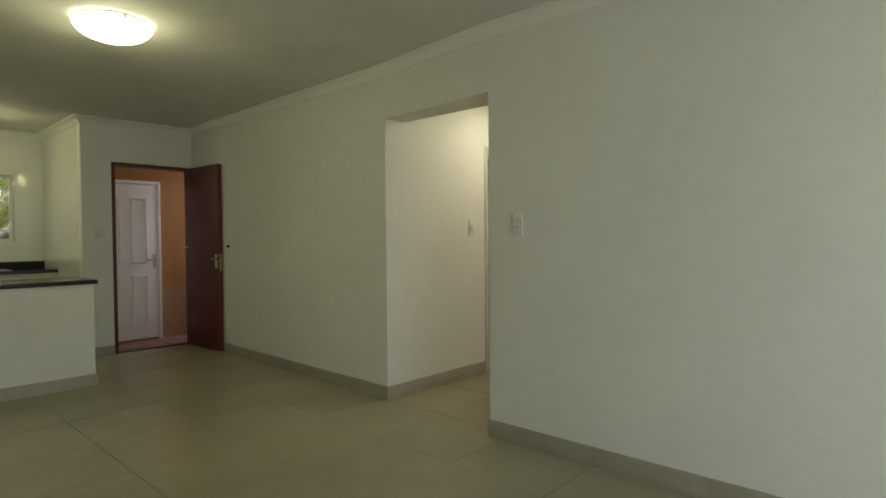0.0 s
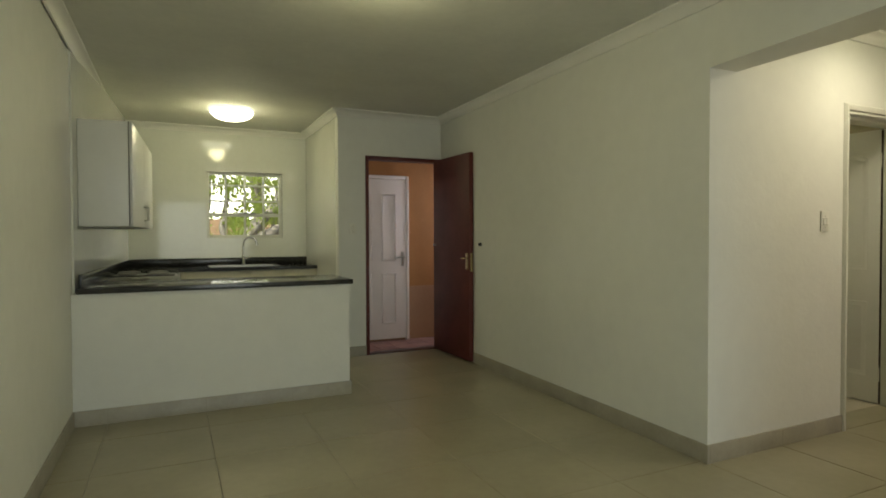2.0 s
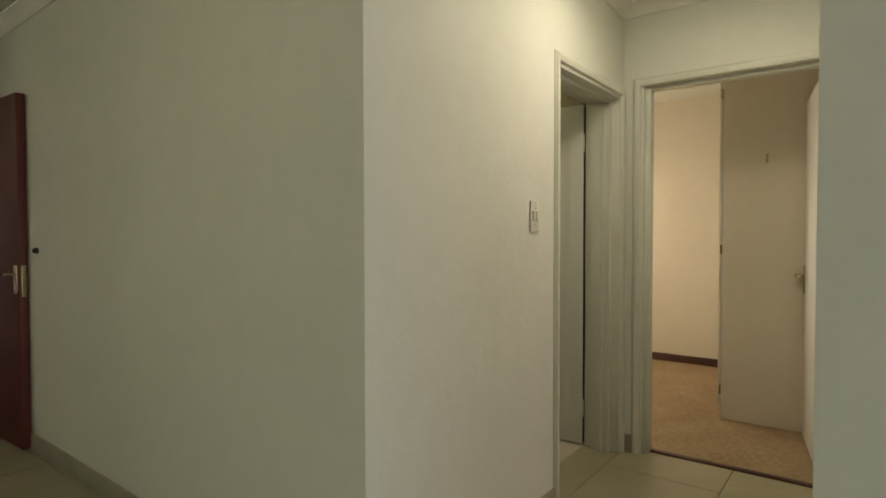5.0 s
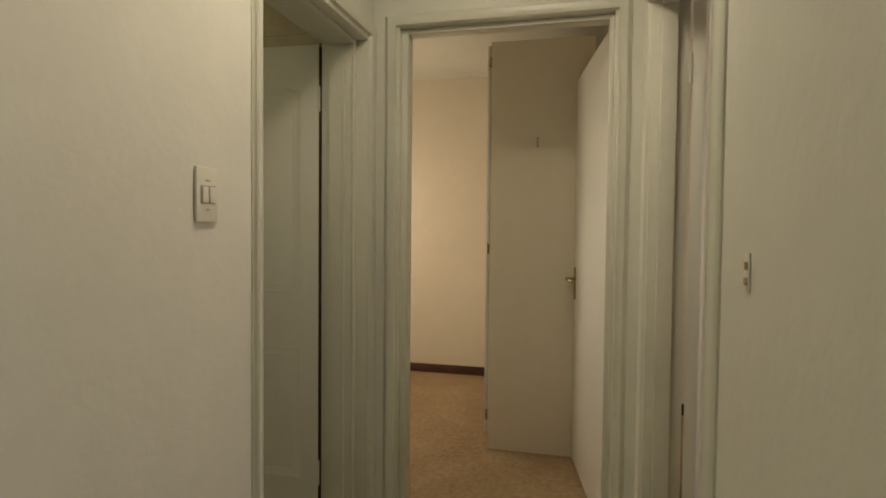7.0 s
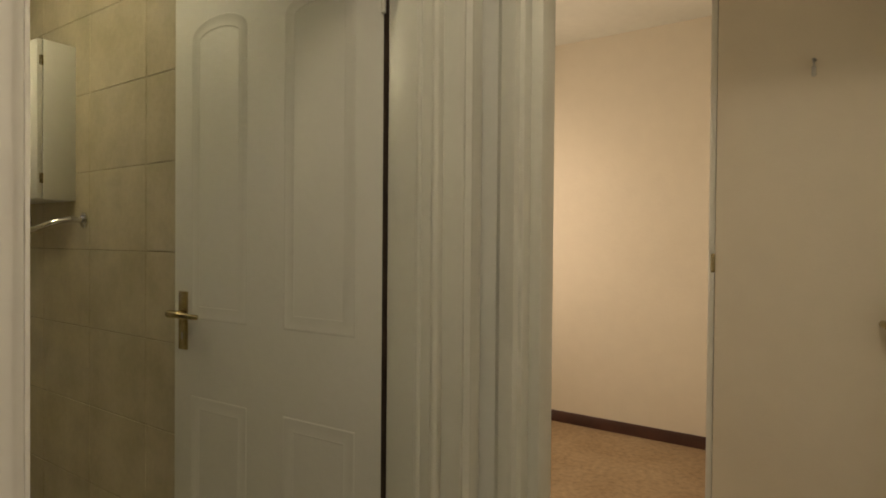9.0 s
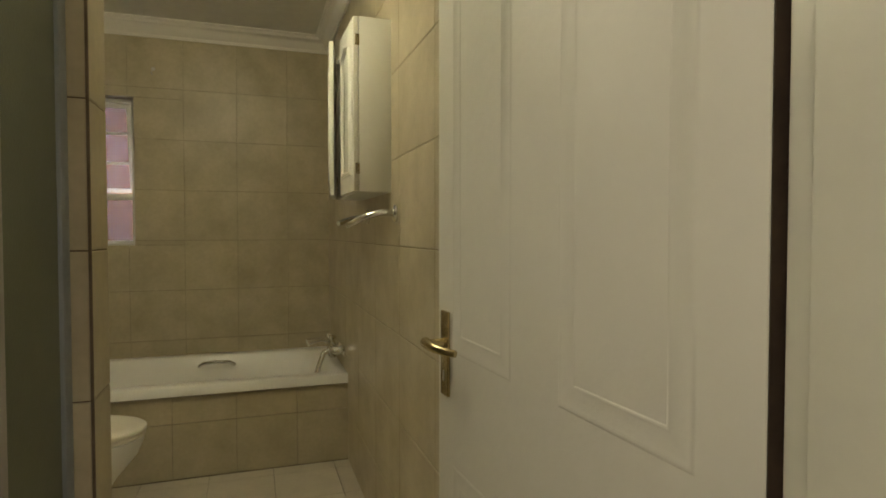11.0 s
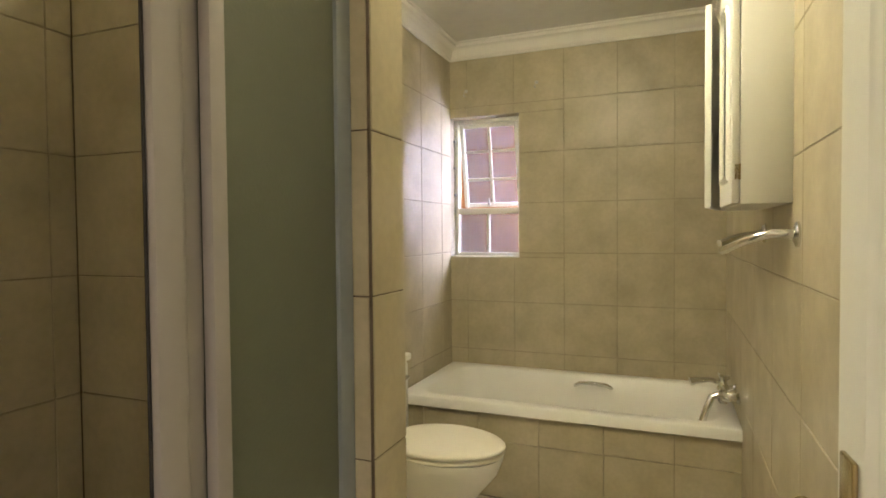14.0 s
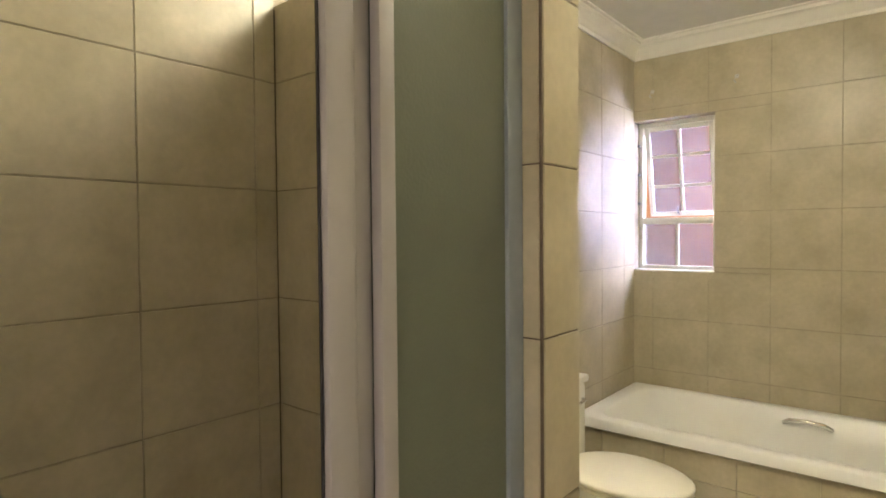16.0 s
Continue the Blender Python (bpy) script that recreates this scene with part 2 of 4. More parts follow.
def sweep_inside(corners, profile, closed=True):
    """A moulding round the inside of a plan: corners in counter-clockwise order, profile of (distance from wall, z)."""
    bm, n, rings = bmesh.new(), len(corners), []
    c = [Vector(p) for p in corners]
    for i in range(n):
        a, b = (c[i] - c[i - 1]).normalized(), (c[(i + 1) % n] - c[i]).normalized()
        na, nb = Vector((-a.y, a.x)), Vector((-b.y, b.x))
        if not closed and i == 0:
            m = nb
        elif not closed and i == n - 1:
            m = na
        else:
            m = (na + nb) / (1 + na.dot(nb))
        rings.append([bm.verts.new((*(c[i] + m * d), z)) for d, z in profile])
    k = len(profile)
    for i in range(n if closed else n - 1):
        a, b = rings[i], rings[(i + 1) % n]
        for j in range(k):
            bm.faces.new((a[j], b[j], b[(j + 1) % k], a[(j + 1) % k]))
    if not closed:
        bm.faces.new(rings[0])
        bm.faces.new(rings[-1])
    return bm


def wall_with_openings(name, axis, at, thick, a0, a1, z0, z1, holes, material, label, category="wall"):
    """A wall along x (axis 'x', at y..y+thick) or along y, with holes (a0, a1, z0, z1) through it."""
    us = sorted({a0, a1, *[h[0] for h in holes], *[h[1] for h in holes]})
    zs = sorted({z0, z1, *[h[2] for h in holes], *[h[3] for h in holes]})
    bm = bmesh.new()
    solid_cell = lambda u, z: not any(h[0] < u < h[1] and h[2] < z < h[3] for h in holes)
    cells = {(i, j) for i in range(len(us) - 1) for j in range(len(zs) - 1) if solid_cell((us[i] + us[i + 1]) / 2, (zs[j] + zs[j + 1]) / 2)}
    p = (lambda u, d, z: (u, at + d, z)) if axis == "x" else (lambda u, d, z: (at + d, u, z))
    quad = lambda *q: bm.faces.new([bm.verts.new(p(*v)) for v in q])
    for i, j in cells:
        u0, u1, w0, w1 = us[i], us[i + 1], zs[j], zs[j + 1]
        quad((u0, 0, w0), (u1, 0, w0), (u1, 0, w1), (u0, 0, w1))
        quad((u0, thick, w0), (u1, thick, w0), (u1, thick, w1), (u0, thick, w1))
        for di, dj, e in ((-1, 0, ((u0, w0), (u0, w1))), (1, 0, ((u1, w0), (u1, w1))), (0, -1, ((u0, w0), (u1, w0))), (0, 1, ((u0, w1), (u1, w1)))):
            if (i + di, j + dj) not in cells:
                (ua, wa), (ub, wb) = e
                quad((ua, 0, wa), (ub, 0, wb), (ub, thick, wb), (ua, thick, wa))
    bmesh.ops.remove_doubles(bm, verts=bm.verts, dist=1e-5)
    return solid(name, bm, material, label, category)


# ---- the shell ----
XL, XR = 0.45, 3.625            # living room walls
YB, YD, YK = -2.0, 6.537, 8.08  # back wall, front door wall, kitchen back wall
XS = 3.53                       # the same wall south of the hall opening
XF = 3.69                       # the thick wall at the front door, a little out of square
XN = 2.555                      # kitchen side wall
ZC, ZB = 2.50, 2.43             # ceilings
HX0, HX1, HY0, HY1 = 3.825, 5.683, 1.995, 3.045   # hall
BX0, BX1, BY0, BY1 = 4.11, 5.685, 3.25, 6.645    # bathroom
OY0, OY1, OZ = 1.989, 3.045, 2.112  # opening from the living room to the hall
KW = (1.408, 2.268, 1.213, 1.99)   # kitchen window
BW = (BX0 + 0.004, 4.557, 1.122, 1.985)  # bathroom window
RX1 = 8.2                       # bedroom far wall

wall_with_openings("wall_west", "y", XL - 0.2, 0.2, YB - 0.2, YK + 0.2, 0, ZC, [], PLASTER, "plain off-white painted living room wall")


def skewed(bm, slope=0.045):
    """The kitchen side wall runs a little out of square."""
    for v in bm.verts:
        if v.co.x > XL + 0.005:
            v.co.x += max(0.0, v.co.y - 5.31) * slope
    return bm


solid("wall_west_tiling", skewed(box(XL, XL + 0.012, 5.31, YK, 0, ZC), 0.0515), GLOSS_TILE, "glossy white tiled strip of wall beside the kitchen", "wall")
wall_with_openings("wall_south", "x", YB - 0.2, 0.2, XL, XR, 0, ZC, [(0.75, 3.25, 0.02, 2.2)], PLASTER, "off-white painted wall with a wide glazed opening")
east_wall = wall_with_openings("wall_east", "y", XR, 0.2, YB - 0.2, OY1, 0, ZC, [(OY0, OY1, 0, OZ)], PLASTER, "off-white painted wall with an opening to the hall")
for v in east_wall.data.vertices:
    if abs(v.co.x - XR) < 0.001 and v.co.y < OY1 - 0.001:
        v.co.x = XS
block = box(XR, BX0 - 0.014, OY1, YD, 0, ZC)
for v in block.verts:
    if v.co.x < XR + 0.01 and v.co.y > YD - 0.01:
        v.co.x = XF
solid("wall_east_block", block, PLASTER, "thick off-white painted wall beside the bathroom", "wall")
wall_with_openings("wall_front_door", "x", YD, 0.12, XN, XF + 0.06, 0, ZC, [(2.836, XF - 0.002, 0, 2.055)], PLASTER, "off-white painted wall round the front door")
wall_with_openings("wall_kitchen_side", "y", XN, 0.12, YD + 0.12, YK + 0.2, 0, ZC, [], GLOSS_TILE, "kitchen side wall with glossy white tiles")
wall_with_openings("wall_kitchen", "x", YK, 0.2, XL, XN, 0, ZC, [KW], GLOSS_TILE, "kitchen wall with glossy white tiles round a window")
# hall
wall_with_openings("wall_hall_south", "x", HY0 - 0.12, 0.12, XR + 0.2, HX1 + 0.14, 0, ZC, [(4.48, 5.54, 0, 2.02)], PLASTER, "cream painted hall wall with a doorway")
wall_with_openings("wall_hall_bathroom", "x", HY1, BY0 - HY1, BX0 - 0.014, HX1 + 0.14, 0, ZC, [(4.83, 5.645, 0, 2.0)], PLASTER, "cream painted hall wall round the bathroom door")
wall_with_openings("wall_hall_east", "y", HX1, 0.14, HY0, HY1, 0, ZC, [(2.085, 2.955, 0, 2.06)], PLASTER, "cream painted hall end wall with a doorway")
# bathroom
wall_with_openings("wall_bathroom_west", "y", BX0 - 0.014, 0.0183, BY0, BY1 + 0.2, 0, ZC, [], BATH_GROUT, "bathroom wall under beige tiles")
wall_with_openings("wall_bathroom_north", "x", BY1 - 0.0043, 0.1463, BX0 + 0.005, BX1 + 0.15, 0, ZC, [BW], BATH_GROUT, "bathroom wall under beige tiles with a small window")
wall_with_openings("wall_bathroom_east", "y", BX1 - 0.0043, 0.1463, BY0, BY1 - 0.005, 0, ZC, [], BATH_GROUT, "bathroom wall under beige tiles")
# bedrooms
wall_with_openings("wall_bedroom_east", "y", RX1, 0.15, HY0, 4.6, 0, ZC, [], PLASTER_ROOM, "cream painted bedroom wall")
wall_with_openings("wall_bedroom_north", "x", 4.5, 0.15, 5.84, RX1, 0, ZC, [(6.5, 7.9, 0.8, 2.0)], PLASTER_ROOM, "cream painted bedroom wall with a window opening")
wall_with_openings("wall_bedroom_south", "x", 2.0, 0.08, HX1 + 0.14, RX1, 0, ZC, [], PLASTER_ROOM, "cream painted wall between the bedrooms")
wall_with_openings("wall_bedroom_two_east", "y", 7.56, 0.12, -0.5, HY0, 0, ZC, [], PLASTER_ROOM, "pinkish cream painted bedroom wall")
wall_with_openings("wall_bedroom_two_north", "x", HY0 - 0.1, 0.1, HX1 + 0.14, 7.56, 0, ZC, [], PLASTER_ROOM, "pinkish cream painted bedroom wall")
wall_with_openings("wall_bedroom_two_south", "x", -0.62, 0.12, 3.825, 7.68, 0, ZC, [(5.6, 7.1, 0.8, 2.0)], PLASTER_ROOM, "cream painted bedroom wall with a window opening")
# porch
PY = 7.30
solid("wall_porch", box(XN + 0.12, 7.5, PY + 0.04, PY + 0.2, 0.62, 2.6), OCHRE, "ochre rendered porch wall", "wall")
solid("wall_porch_lower", box(XN + 0.12, 7.5, PY + 0.03, PY + 0.2, -0.04, 0.62), PORCH_LOW, "pale pinkish lower band of the porch wall", "wall")
solid("wall_porch_return", box(BX0, BX1 + 0.15, BY1 + 0.144, BY1 + 0.16, -0.04, 1.1), OCHRE, "ochre rendered outside wall of the bathroom", "wall")

solid("ceiling_living", box(XL, XF, YB, YD, ZC, ZC + 0.1), CEILING, "uneven white painted living room ceiling", "ceiling")
solid("ceiling_kitchen", box(XL, XN, YD, YK, ZC, ZC + 0.1), CEILING, "uneven white painted kitchen ceiling", "ceiling")
solid("ceiling_hall", box(XR + 0.2, HX1, HY0, HY1, ZC, ZC + 0.1), CEILING, "white painted hall ceiling", "ceiling")
solid("ceiling_bathroom", box(BX0, BX1, BY0, BY1, ZB, ZB + 0.1), CEILING, "white painted bathroom ceiling", "ceiling")
solid("ceiling_bedroom", box(HX1, RX1, 2.08, 4.6, ZC, ZC + 0.1), CEILING, "white painted bedroom ceiling", "ceiling")
solid("ceiling_bedroom_two", box(XR + 0.2, 7.68, -0.6, HY0 - 0.1, ZC, ZC + 0.1), CEILING, "white painted bedroom ceiling", "ceiling")
# the porch soffit is out of view; carried to x = 5.6 to block sun
solid("ceiling_porch", box(XN + 0.12, 5.6, YD + 0.12, PY + 0.2, 2.6, 2.7), OCHRE, "unseen ochre porch soffit, lengthened to block the sun", "ceiling")
solid("roof", box(-0.4, 8.8, -2.5, 6.6, 2.75, 2.95), CEILING, "flat roof slab", "roof")

COVE_LIVING = [(0, ZC - 0.07), (0.012, ZC - 0.07), (0.02, ZC - 0.05), (0.05, ZC - 0.02), (0.07, ZC - 0.012), (0.07, ZC + 0.003), (0, ZC + 0.003)]
solid("cornice_living", sweep_inside([(XL, YB), (XS, YB), (XS, OY0), (XR, OY1), (XF, YD), (XN, YD), (XN, YK), (XL + 0.015, YK)], COVE_LIVING), COVE, "slim white moulded plaster cornice", "cornice")
solid("cornice_hall", sweep_inside([(HX0, HY0), (HX1, HY0), (HX1, HY1), (HX0, HY1)], COVE_LIVING), COVE, "slim white moulded plaster cornice in the hall", "cornice")
z = ZB
COVE_BATH = [(0.008, z - 0.095), (0.018, z - 0.095), (0.02, z - 0.078), (0.032, z - 0.07), (0.04, z - 0.045), (0.058, z - 0.03), (0.07, z - 0.026), (0.075, z - 0.01), (0.09, z - 0.008), (0.09, z + 0.003), (0.008, z + 0.003)]
solid("cornice_bathroom", sweep_inside([(BX0, BY0), (BX1, BY0), (BX1, BY1), (BX0, BY1)], COVE_BATH), COVE, "white stepped plaster cornice above bathroom tiles", "cornice")

# floors under the tiles
solid("ground", box(-30, 40, -30, 45, -0.3, -0.12), GRASS, "patchy garden ground", "ground")
FLOOR = solid("floor", bm_box(box(XL, 5.9, YB - 0.2, YD + 0.1, -0.1, -0.012), XL, XN + 0.1, YD + 0.1, YK, -0.1, -0.012), GROUT, "beige porcelain tiled floor with thin dark joints", "floor")
solid("floor_bedroom", box(HX1 + 0.11, RX1, 2.08, 4.6, -0.1, 0.004), CARPET, "worn beige carpet in the bedroom", "carpet")
solid("floor_bedroom_two", box(XR + 0.2, 7.68, -0.6, HY0 - 0.1, -0.1, 0.004), CARPET, "worn beige carpet in the second bedroom", "carpet")
PORCH_FLOOR = solid("floor_porch", box(XN + 0.12, 7.5, YD + 0.12, PY + 0.2, -0.1, -0.03), GROUT, "red paved porch floor", "floor")
solid("threshold_bedroom", box(HX1 + 0.07, HX1 + 0.11, 2.10, 2.92, -0.01, 0.009, 0.003), DARK_WOOD, "thin dark threshold strip under the bedroom door", "threshold")


def skirting(name, corners, material=None, h=0.1, d=0.011, label="beige tiled skirting along the wall"):
    return solid(name, sweep_inside(corners, [(0, -0.005), (d, -0.005), (d, h - 0.004), (d - 0.003, h), (0, h)], closed=False), material or SKIRT, label, "skirting")


skirting("baseboard_west", [(XL, 5.225), (XL, YB)])
skirting("baseboard_east", [(XS, YB), (XS, OY0), (HX0, OY0), (HX0, HY0), (4.435, HY0)])
skirting("baseboard_corner", [(4.803, HY1), (XR, HY1), (XF, YD)])
skirting("baseboard_front_door", [(2.836, YD), (XN, YD), (XN, YD + 0.3)])
skirting("baseboard_hall_end", [(HX1, 2.99), (HX1, HY1)])
DARK = "dark brown wooden skirting board on carpet"
skirting("baseboard_bedroom", [(RX1, 2.16), (RX1, 4.5)], DARK_WOOD, 0.075, 0.015, DARK)
skirting("baseboard_bedroom_two", [(7.56, -0.5), (7.56, HY0 - 0.1)], DARK_WOOD, 0.075, 0.015, DARK)

# ---- doors and frames ----


def architrave(name, axis, wall, side, a0, a1, top, w=0.062, label="white enamelled moulded door architrave"):
    """A moulded surround of an opening a0..a1 on the face of a wall; side +1 or -1 is the way that it stands proud."""
    prof = [(0, 0), (0.006, 0.012), (0.014, 0.014), (0.020, 0.019), (0.034, 0.019), (0.040, 0.013), (w - 0.008, 0.011), (w, 0.004), (w, 0)]
    bm, rings = bmesh.new(), []
    p = (lambda u, d, z: (u, wall + side * d, z)) if axis == "x" else (lambda u, d, z: (wall + side * d, u, z))
    for u, z, du, dz in ((a0, 0.0, -1, 0), (a0, top, -1, 1), (a1, top, 1, 1), (a1, 0.0, 1, 0)):
        rings.append([bm.verts.new(p(u + du * o, d, z + dz * o)) for o, d in prof])
    for a, b in zip(rings, rings[1:]):
        for j in range(len(prof) - 1):
            bm.faces.new((a[j], b[j], b[j + 1], a[j + 1]))
    for r in (rings[0], rings[-1]):
        bm.faces.new(r)
    return solid(name, bm, FRAME_WHITE, label, "door frame")


def lining(name, axis, w0, w1, a0, a1, top, stop, t=0.02):
    """The wooden lining of an opening through a wall w0..w1, with a door stop."""
    bm = bmesh.new()
    q = (lambda u0, u1, d0, d1, z0, z1: bm_box(bm, u0, u1, d0, d1, z0, z1, 0.002)) if axis == "x" else (lambda u0, u1, d0, d1, z0, z1: bm_box(bm, d0, d1, u0, u1, z0, z1, 0.002))
    q(a0 - t, a0, w0, w1, 0, top + t)
    q(a1, a1 + t, w0, w1, 0, top + t)
    q(a0, a1, w0, w1, top, top + t)
    s0, s1 = stop
    q(a0, a0 + 0.018, s0, s1, 0, top)
    q(a1 - 0.026, a1, s0, s1, 0, top)
    q(a0 + 0.018, a1 - 0.026, s0, s1, top - 0.018, top)
    return solid(name, bm, FRAME_WHITE, "white enamelled wooden door lining with stop", "door frame")


lining("door_frame_bathroom", "x", HY1 + 0.001, BY0 - 0.003, 4.85, 5.625, 1.98, (HY1 + 0.05, BY0 - 0.045))
# block added behind the hinge gap to stop light, coloured as its shade
solid("hinge_gap_backing", box(5.66, 5.6805, BY0 + 0.0005, BY0 + 0.034, 0, 1.99), HINGE_GAP_SHADE, "dark block added to shade the bathroom door hinge gap", "door frame")
bm = bmesh.new()
for y, r in ((HY1 + 0.095, 0.007), (HY1 + 0.052, 0.009)):
    tube(bm, [(5.599, y, 0.0), (5.599, y, 1.96)], r, 10)
solid("door_stop_beads", bm, FRAME_WHITE, "rounded white beads along the bathroom door jamb", "trim")
architrave("architrave_bathroom", "x", HY1, -1, 4.845, 5.632, 1.995, 0.045)
lining("door_frame_bedroom", "y", HX1 - 0.001, HX1 + 0.141, 2.105, 2.935, 2.04, (HX1 + 0.03, HX1 + 0.095))
architrave("architrave_bedroom", "y", HX1, -1, 2.095, 2.945, 2.04, 0.05)
lining("door_frame_bedroom_two", "x", HY0 - 0.121, HY0 + 0.001, 4.50, 5.52, 2.0, (HY0 - 0.08, HY0 - 0.03))
architrave("architrave_bedroom_two", "x", HY0, 1, 4.49, 5.53, 2.0, 0.055)


def hinge_bits(parent, x, y, zs, material):
    for hz in zs:
        part("hinge", tube(bmesh.new(), [(x, y, hz - 0.05), (x, y, hz + 0.05)], 0.006, 8), material, parent, "painted butt hinge")


def lever_handle(parent, x, y, z, face, tip, material, plate_h=0.17):
    """A lever on a plate: face is the way out of the leaf along x' (+1/-1), tip the way that the lever points along y'."""
    part("handle_plate", box(min(x, x + face * 0.006), max(x, x + face * 0.006), y - 0.02, y + 0.02, z - plate_h * 0.62, z + plate_h * 0.38, 0.0025), material, parent)
    bm = tube(bmesh.new(), [(x, y, z), (x + face * 0.036, y, z)], 0.010, 12)
    tube(bm, [(x + face * 0.040, y - tip * 0.014, z + 0.001), (x + face * 0.046, y + tip * 0.018, z + 0.003), (x + face * 0.042, y + tip * 0.048, z), (x + face * 0.026, y + tip * 0.072, z - 0.004), (x + face * 0.016, y + tip * 0.084, z - 0.005)], [0.011, 0.0105, 0.009, 0.008, 0.007], 12)
    part("lever", bm, material, parent)
    part("keyhole", box(min(x + face * 0.004, x + face * 0.008), max(x + face * 0.004, x + face * 0.008), y - 0.003, y + 0.003, z - 0.075, z - 0.055), PLASTIC_DARK, parent)


def panel_mould(bm, face_x, sign, y0, y1, z0, z1, w=0.022, d=0.008, arch=0.0, fine=False):
    """A raised bead round a panel on a leaf whose face is at x = face_x."""
    pts = [(y0, z0), (y1, z0), (y1, z1)] + ([((y0 + y1) / 2 + (y1 - y0) / 2 * math.cos(a), z1 + arch * math.sin(a)) for a in [math.pi * k / 10 for k in range(1, 10)]] if arch else []) + [(y0, z1)]
    c, n, rings = [Vector(p) for p in pts], len(pts), []
    section = ((0, 0), (w * 0.25, d), (w * 0.5, d * 0.4), (w * 0.75, d), (w, 0))
    if fine:
        section = ((0, 0), (0.0025, d), (0.005, d), (0.008, 0.0003), (w - 0.008, 0.0003), (w - 0.005, d), (w - 0.0025, d), (w, 0))
    for i in range(n):
        a, b = (c[i] - c[i - 1]).normalized(), (c[(i + 1) % n] - c[i]).normalized()
        na, nb = Vector((-a.y, a.x)), Vector((-b.y, b.x))
        m = (na + nb) / (1 + na.dot(nb))
        rings.append([bm.verts.new((face_x + sign * dd, *(c[i] + m * o))) for o, dd in section])
    for i in range(n):
        a, b = rings[i], rings[(i + 1) % n]
        for j in range(len(section) - 1):
            bm.faces.new((a[j], b[j], b[j + 1], a[j + 1]))


def panelled_leaf(name, label, width, height, material, place, turn, handle_mat, hinge_mat=None, panels=True, arch=0.22, relief=0.008, handles=True, pressed=False):
    """A door hinged at its origin, leaf along +y, 40 mm thick towards +x; the look is put on both faces."""
    door = thing(name, label, "door", place=place, turn=turn)
    part("leaf", box(0, 0.04, 0.003, width, 0.008, height, 0.002), material, door)
    bm = bmesh.new()
    if panels:
        s, mid, low, high, w = (0.078, 0.135, 0.74, 0.962, 0.038) if pressed else (0.125, 0.12, 0.79, 0.93, 0.022)
        pw = (width - 2 * s - mid) / 2
        for fx, sg in ((0.0, -1), (0.04, 1)):
            for k in range(2):
                y0 = s + k * (pw + mid)
                panel_mould(bm, fx, sg, y0, y0 + pw, 0.19, low, w=w, d=relief, fine=pressed)
                panel_mould(bm, fx, sg, y0, y0 + pw, high, height - 0.17 - pw * arch * 0.8, w=w, d=relief, arch=pw * arch, fine=pressed)
    if panels:
        part("panel_mouldings", bm, material, door, "raised panel mouldings", 30)
    else:
        bm.free()
    for fx, sg in ((0.0, -1), (0.04, 1)) if handles else ():
        lever_handle(door, fx, width - 0.045, 0.975, sg, -1, handle_mat)
    hinge_bits(door, -0.004 if hinge_mat else 0.02, 0.0, (0.22, height - 0.22), hinge_mat or material)
    return door


# bathroom door, standing open against the tiled wall
bathroom_door = panelled_leaf("bathroom_door", "white moulded panel door with worn brass handle, standing open", 0.765, 1.975, DOOR_WHITE, (5.618, BY0 + 0.004, 0), 3.0, BRASS, hinge_mat=FRAME_WHITE, relief=0.001, pressed=True)
# thin strip on the white leaf's edge, coloured dark for the gap's shade
part("hinge_edge_shade", box(0.0015, 0.0385, 0.0015, 0.0028, 0.01, 1.97), HINGE_GAP_SHADE, bathroom_door, "dark strip painted as shade in the hinge gap")
# bedroom door, open into the room
panelled_leaf("bedroom_door", "white flush door with brass handle, open into the bedroom", 0.79, 2.03, DOOR_WHITE, (HX1 + 0.15, 2.115, 0), -80, BRASS, panels=False, hinge_mat=FRAME_WHITE)
# second bedroom door, open along the far jamb
panelled_leaf("second_bedroom_door", "white flush door, swung open into the second bedroom", 0.88, 1.99, DOOR_WHITE, (5.515, HY0 - 0.128, 0), -101.8, BRASS, handles=False, panels=False, hinge_mat=FRAME_WHITE)


def front_door():
    door = thing("front_door", "dark red mahogany front door with brass lock plate, open inwards", "door", place=(XF - 0.072, YD - 0.003, 0), turn=2.2)
    part("leaf", box(-0.02, 0.022, -0.775, -0.012, 0.012, 2.03, 0.002), MAHOGANY, door)
    bm = bmesh.new()
    bm_box(bm, -0.024, -0.02, -0.773, -0.014, 0.014, 2.028, 0.0015)
    part("veneer", bm, MAHOGANY, door)
    part("lock_plate", box(-0.03, -0.0242, -0.76, -0.71, 0.90, 1.06, 0.002), BRASS, door, "worn brass lock plate")
    part("lever", tube(bmesh.new(), [(-0.03, -0.735, 1.01), (-0.06, -0.735, 1.01), (-0.064, -0.725, 1.01), (-0.06, -0.685, 1.005)], 0.008, 10), BRASS, door)
    part("latch_plate", box(-0.012, 0.012, -0.779, -0.775, 0.88, 1.06, 0.001), BRASS, door, "brass latch plate on the edge")
    part("door_chain", tube(bmesh.new(), [(-0.024, -0.06, 1.13), (-0.05, -0.06, 1.13)], 0.012, 10), STEEL, door, "small steel door stop knob")
    return door


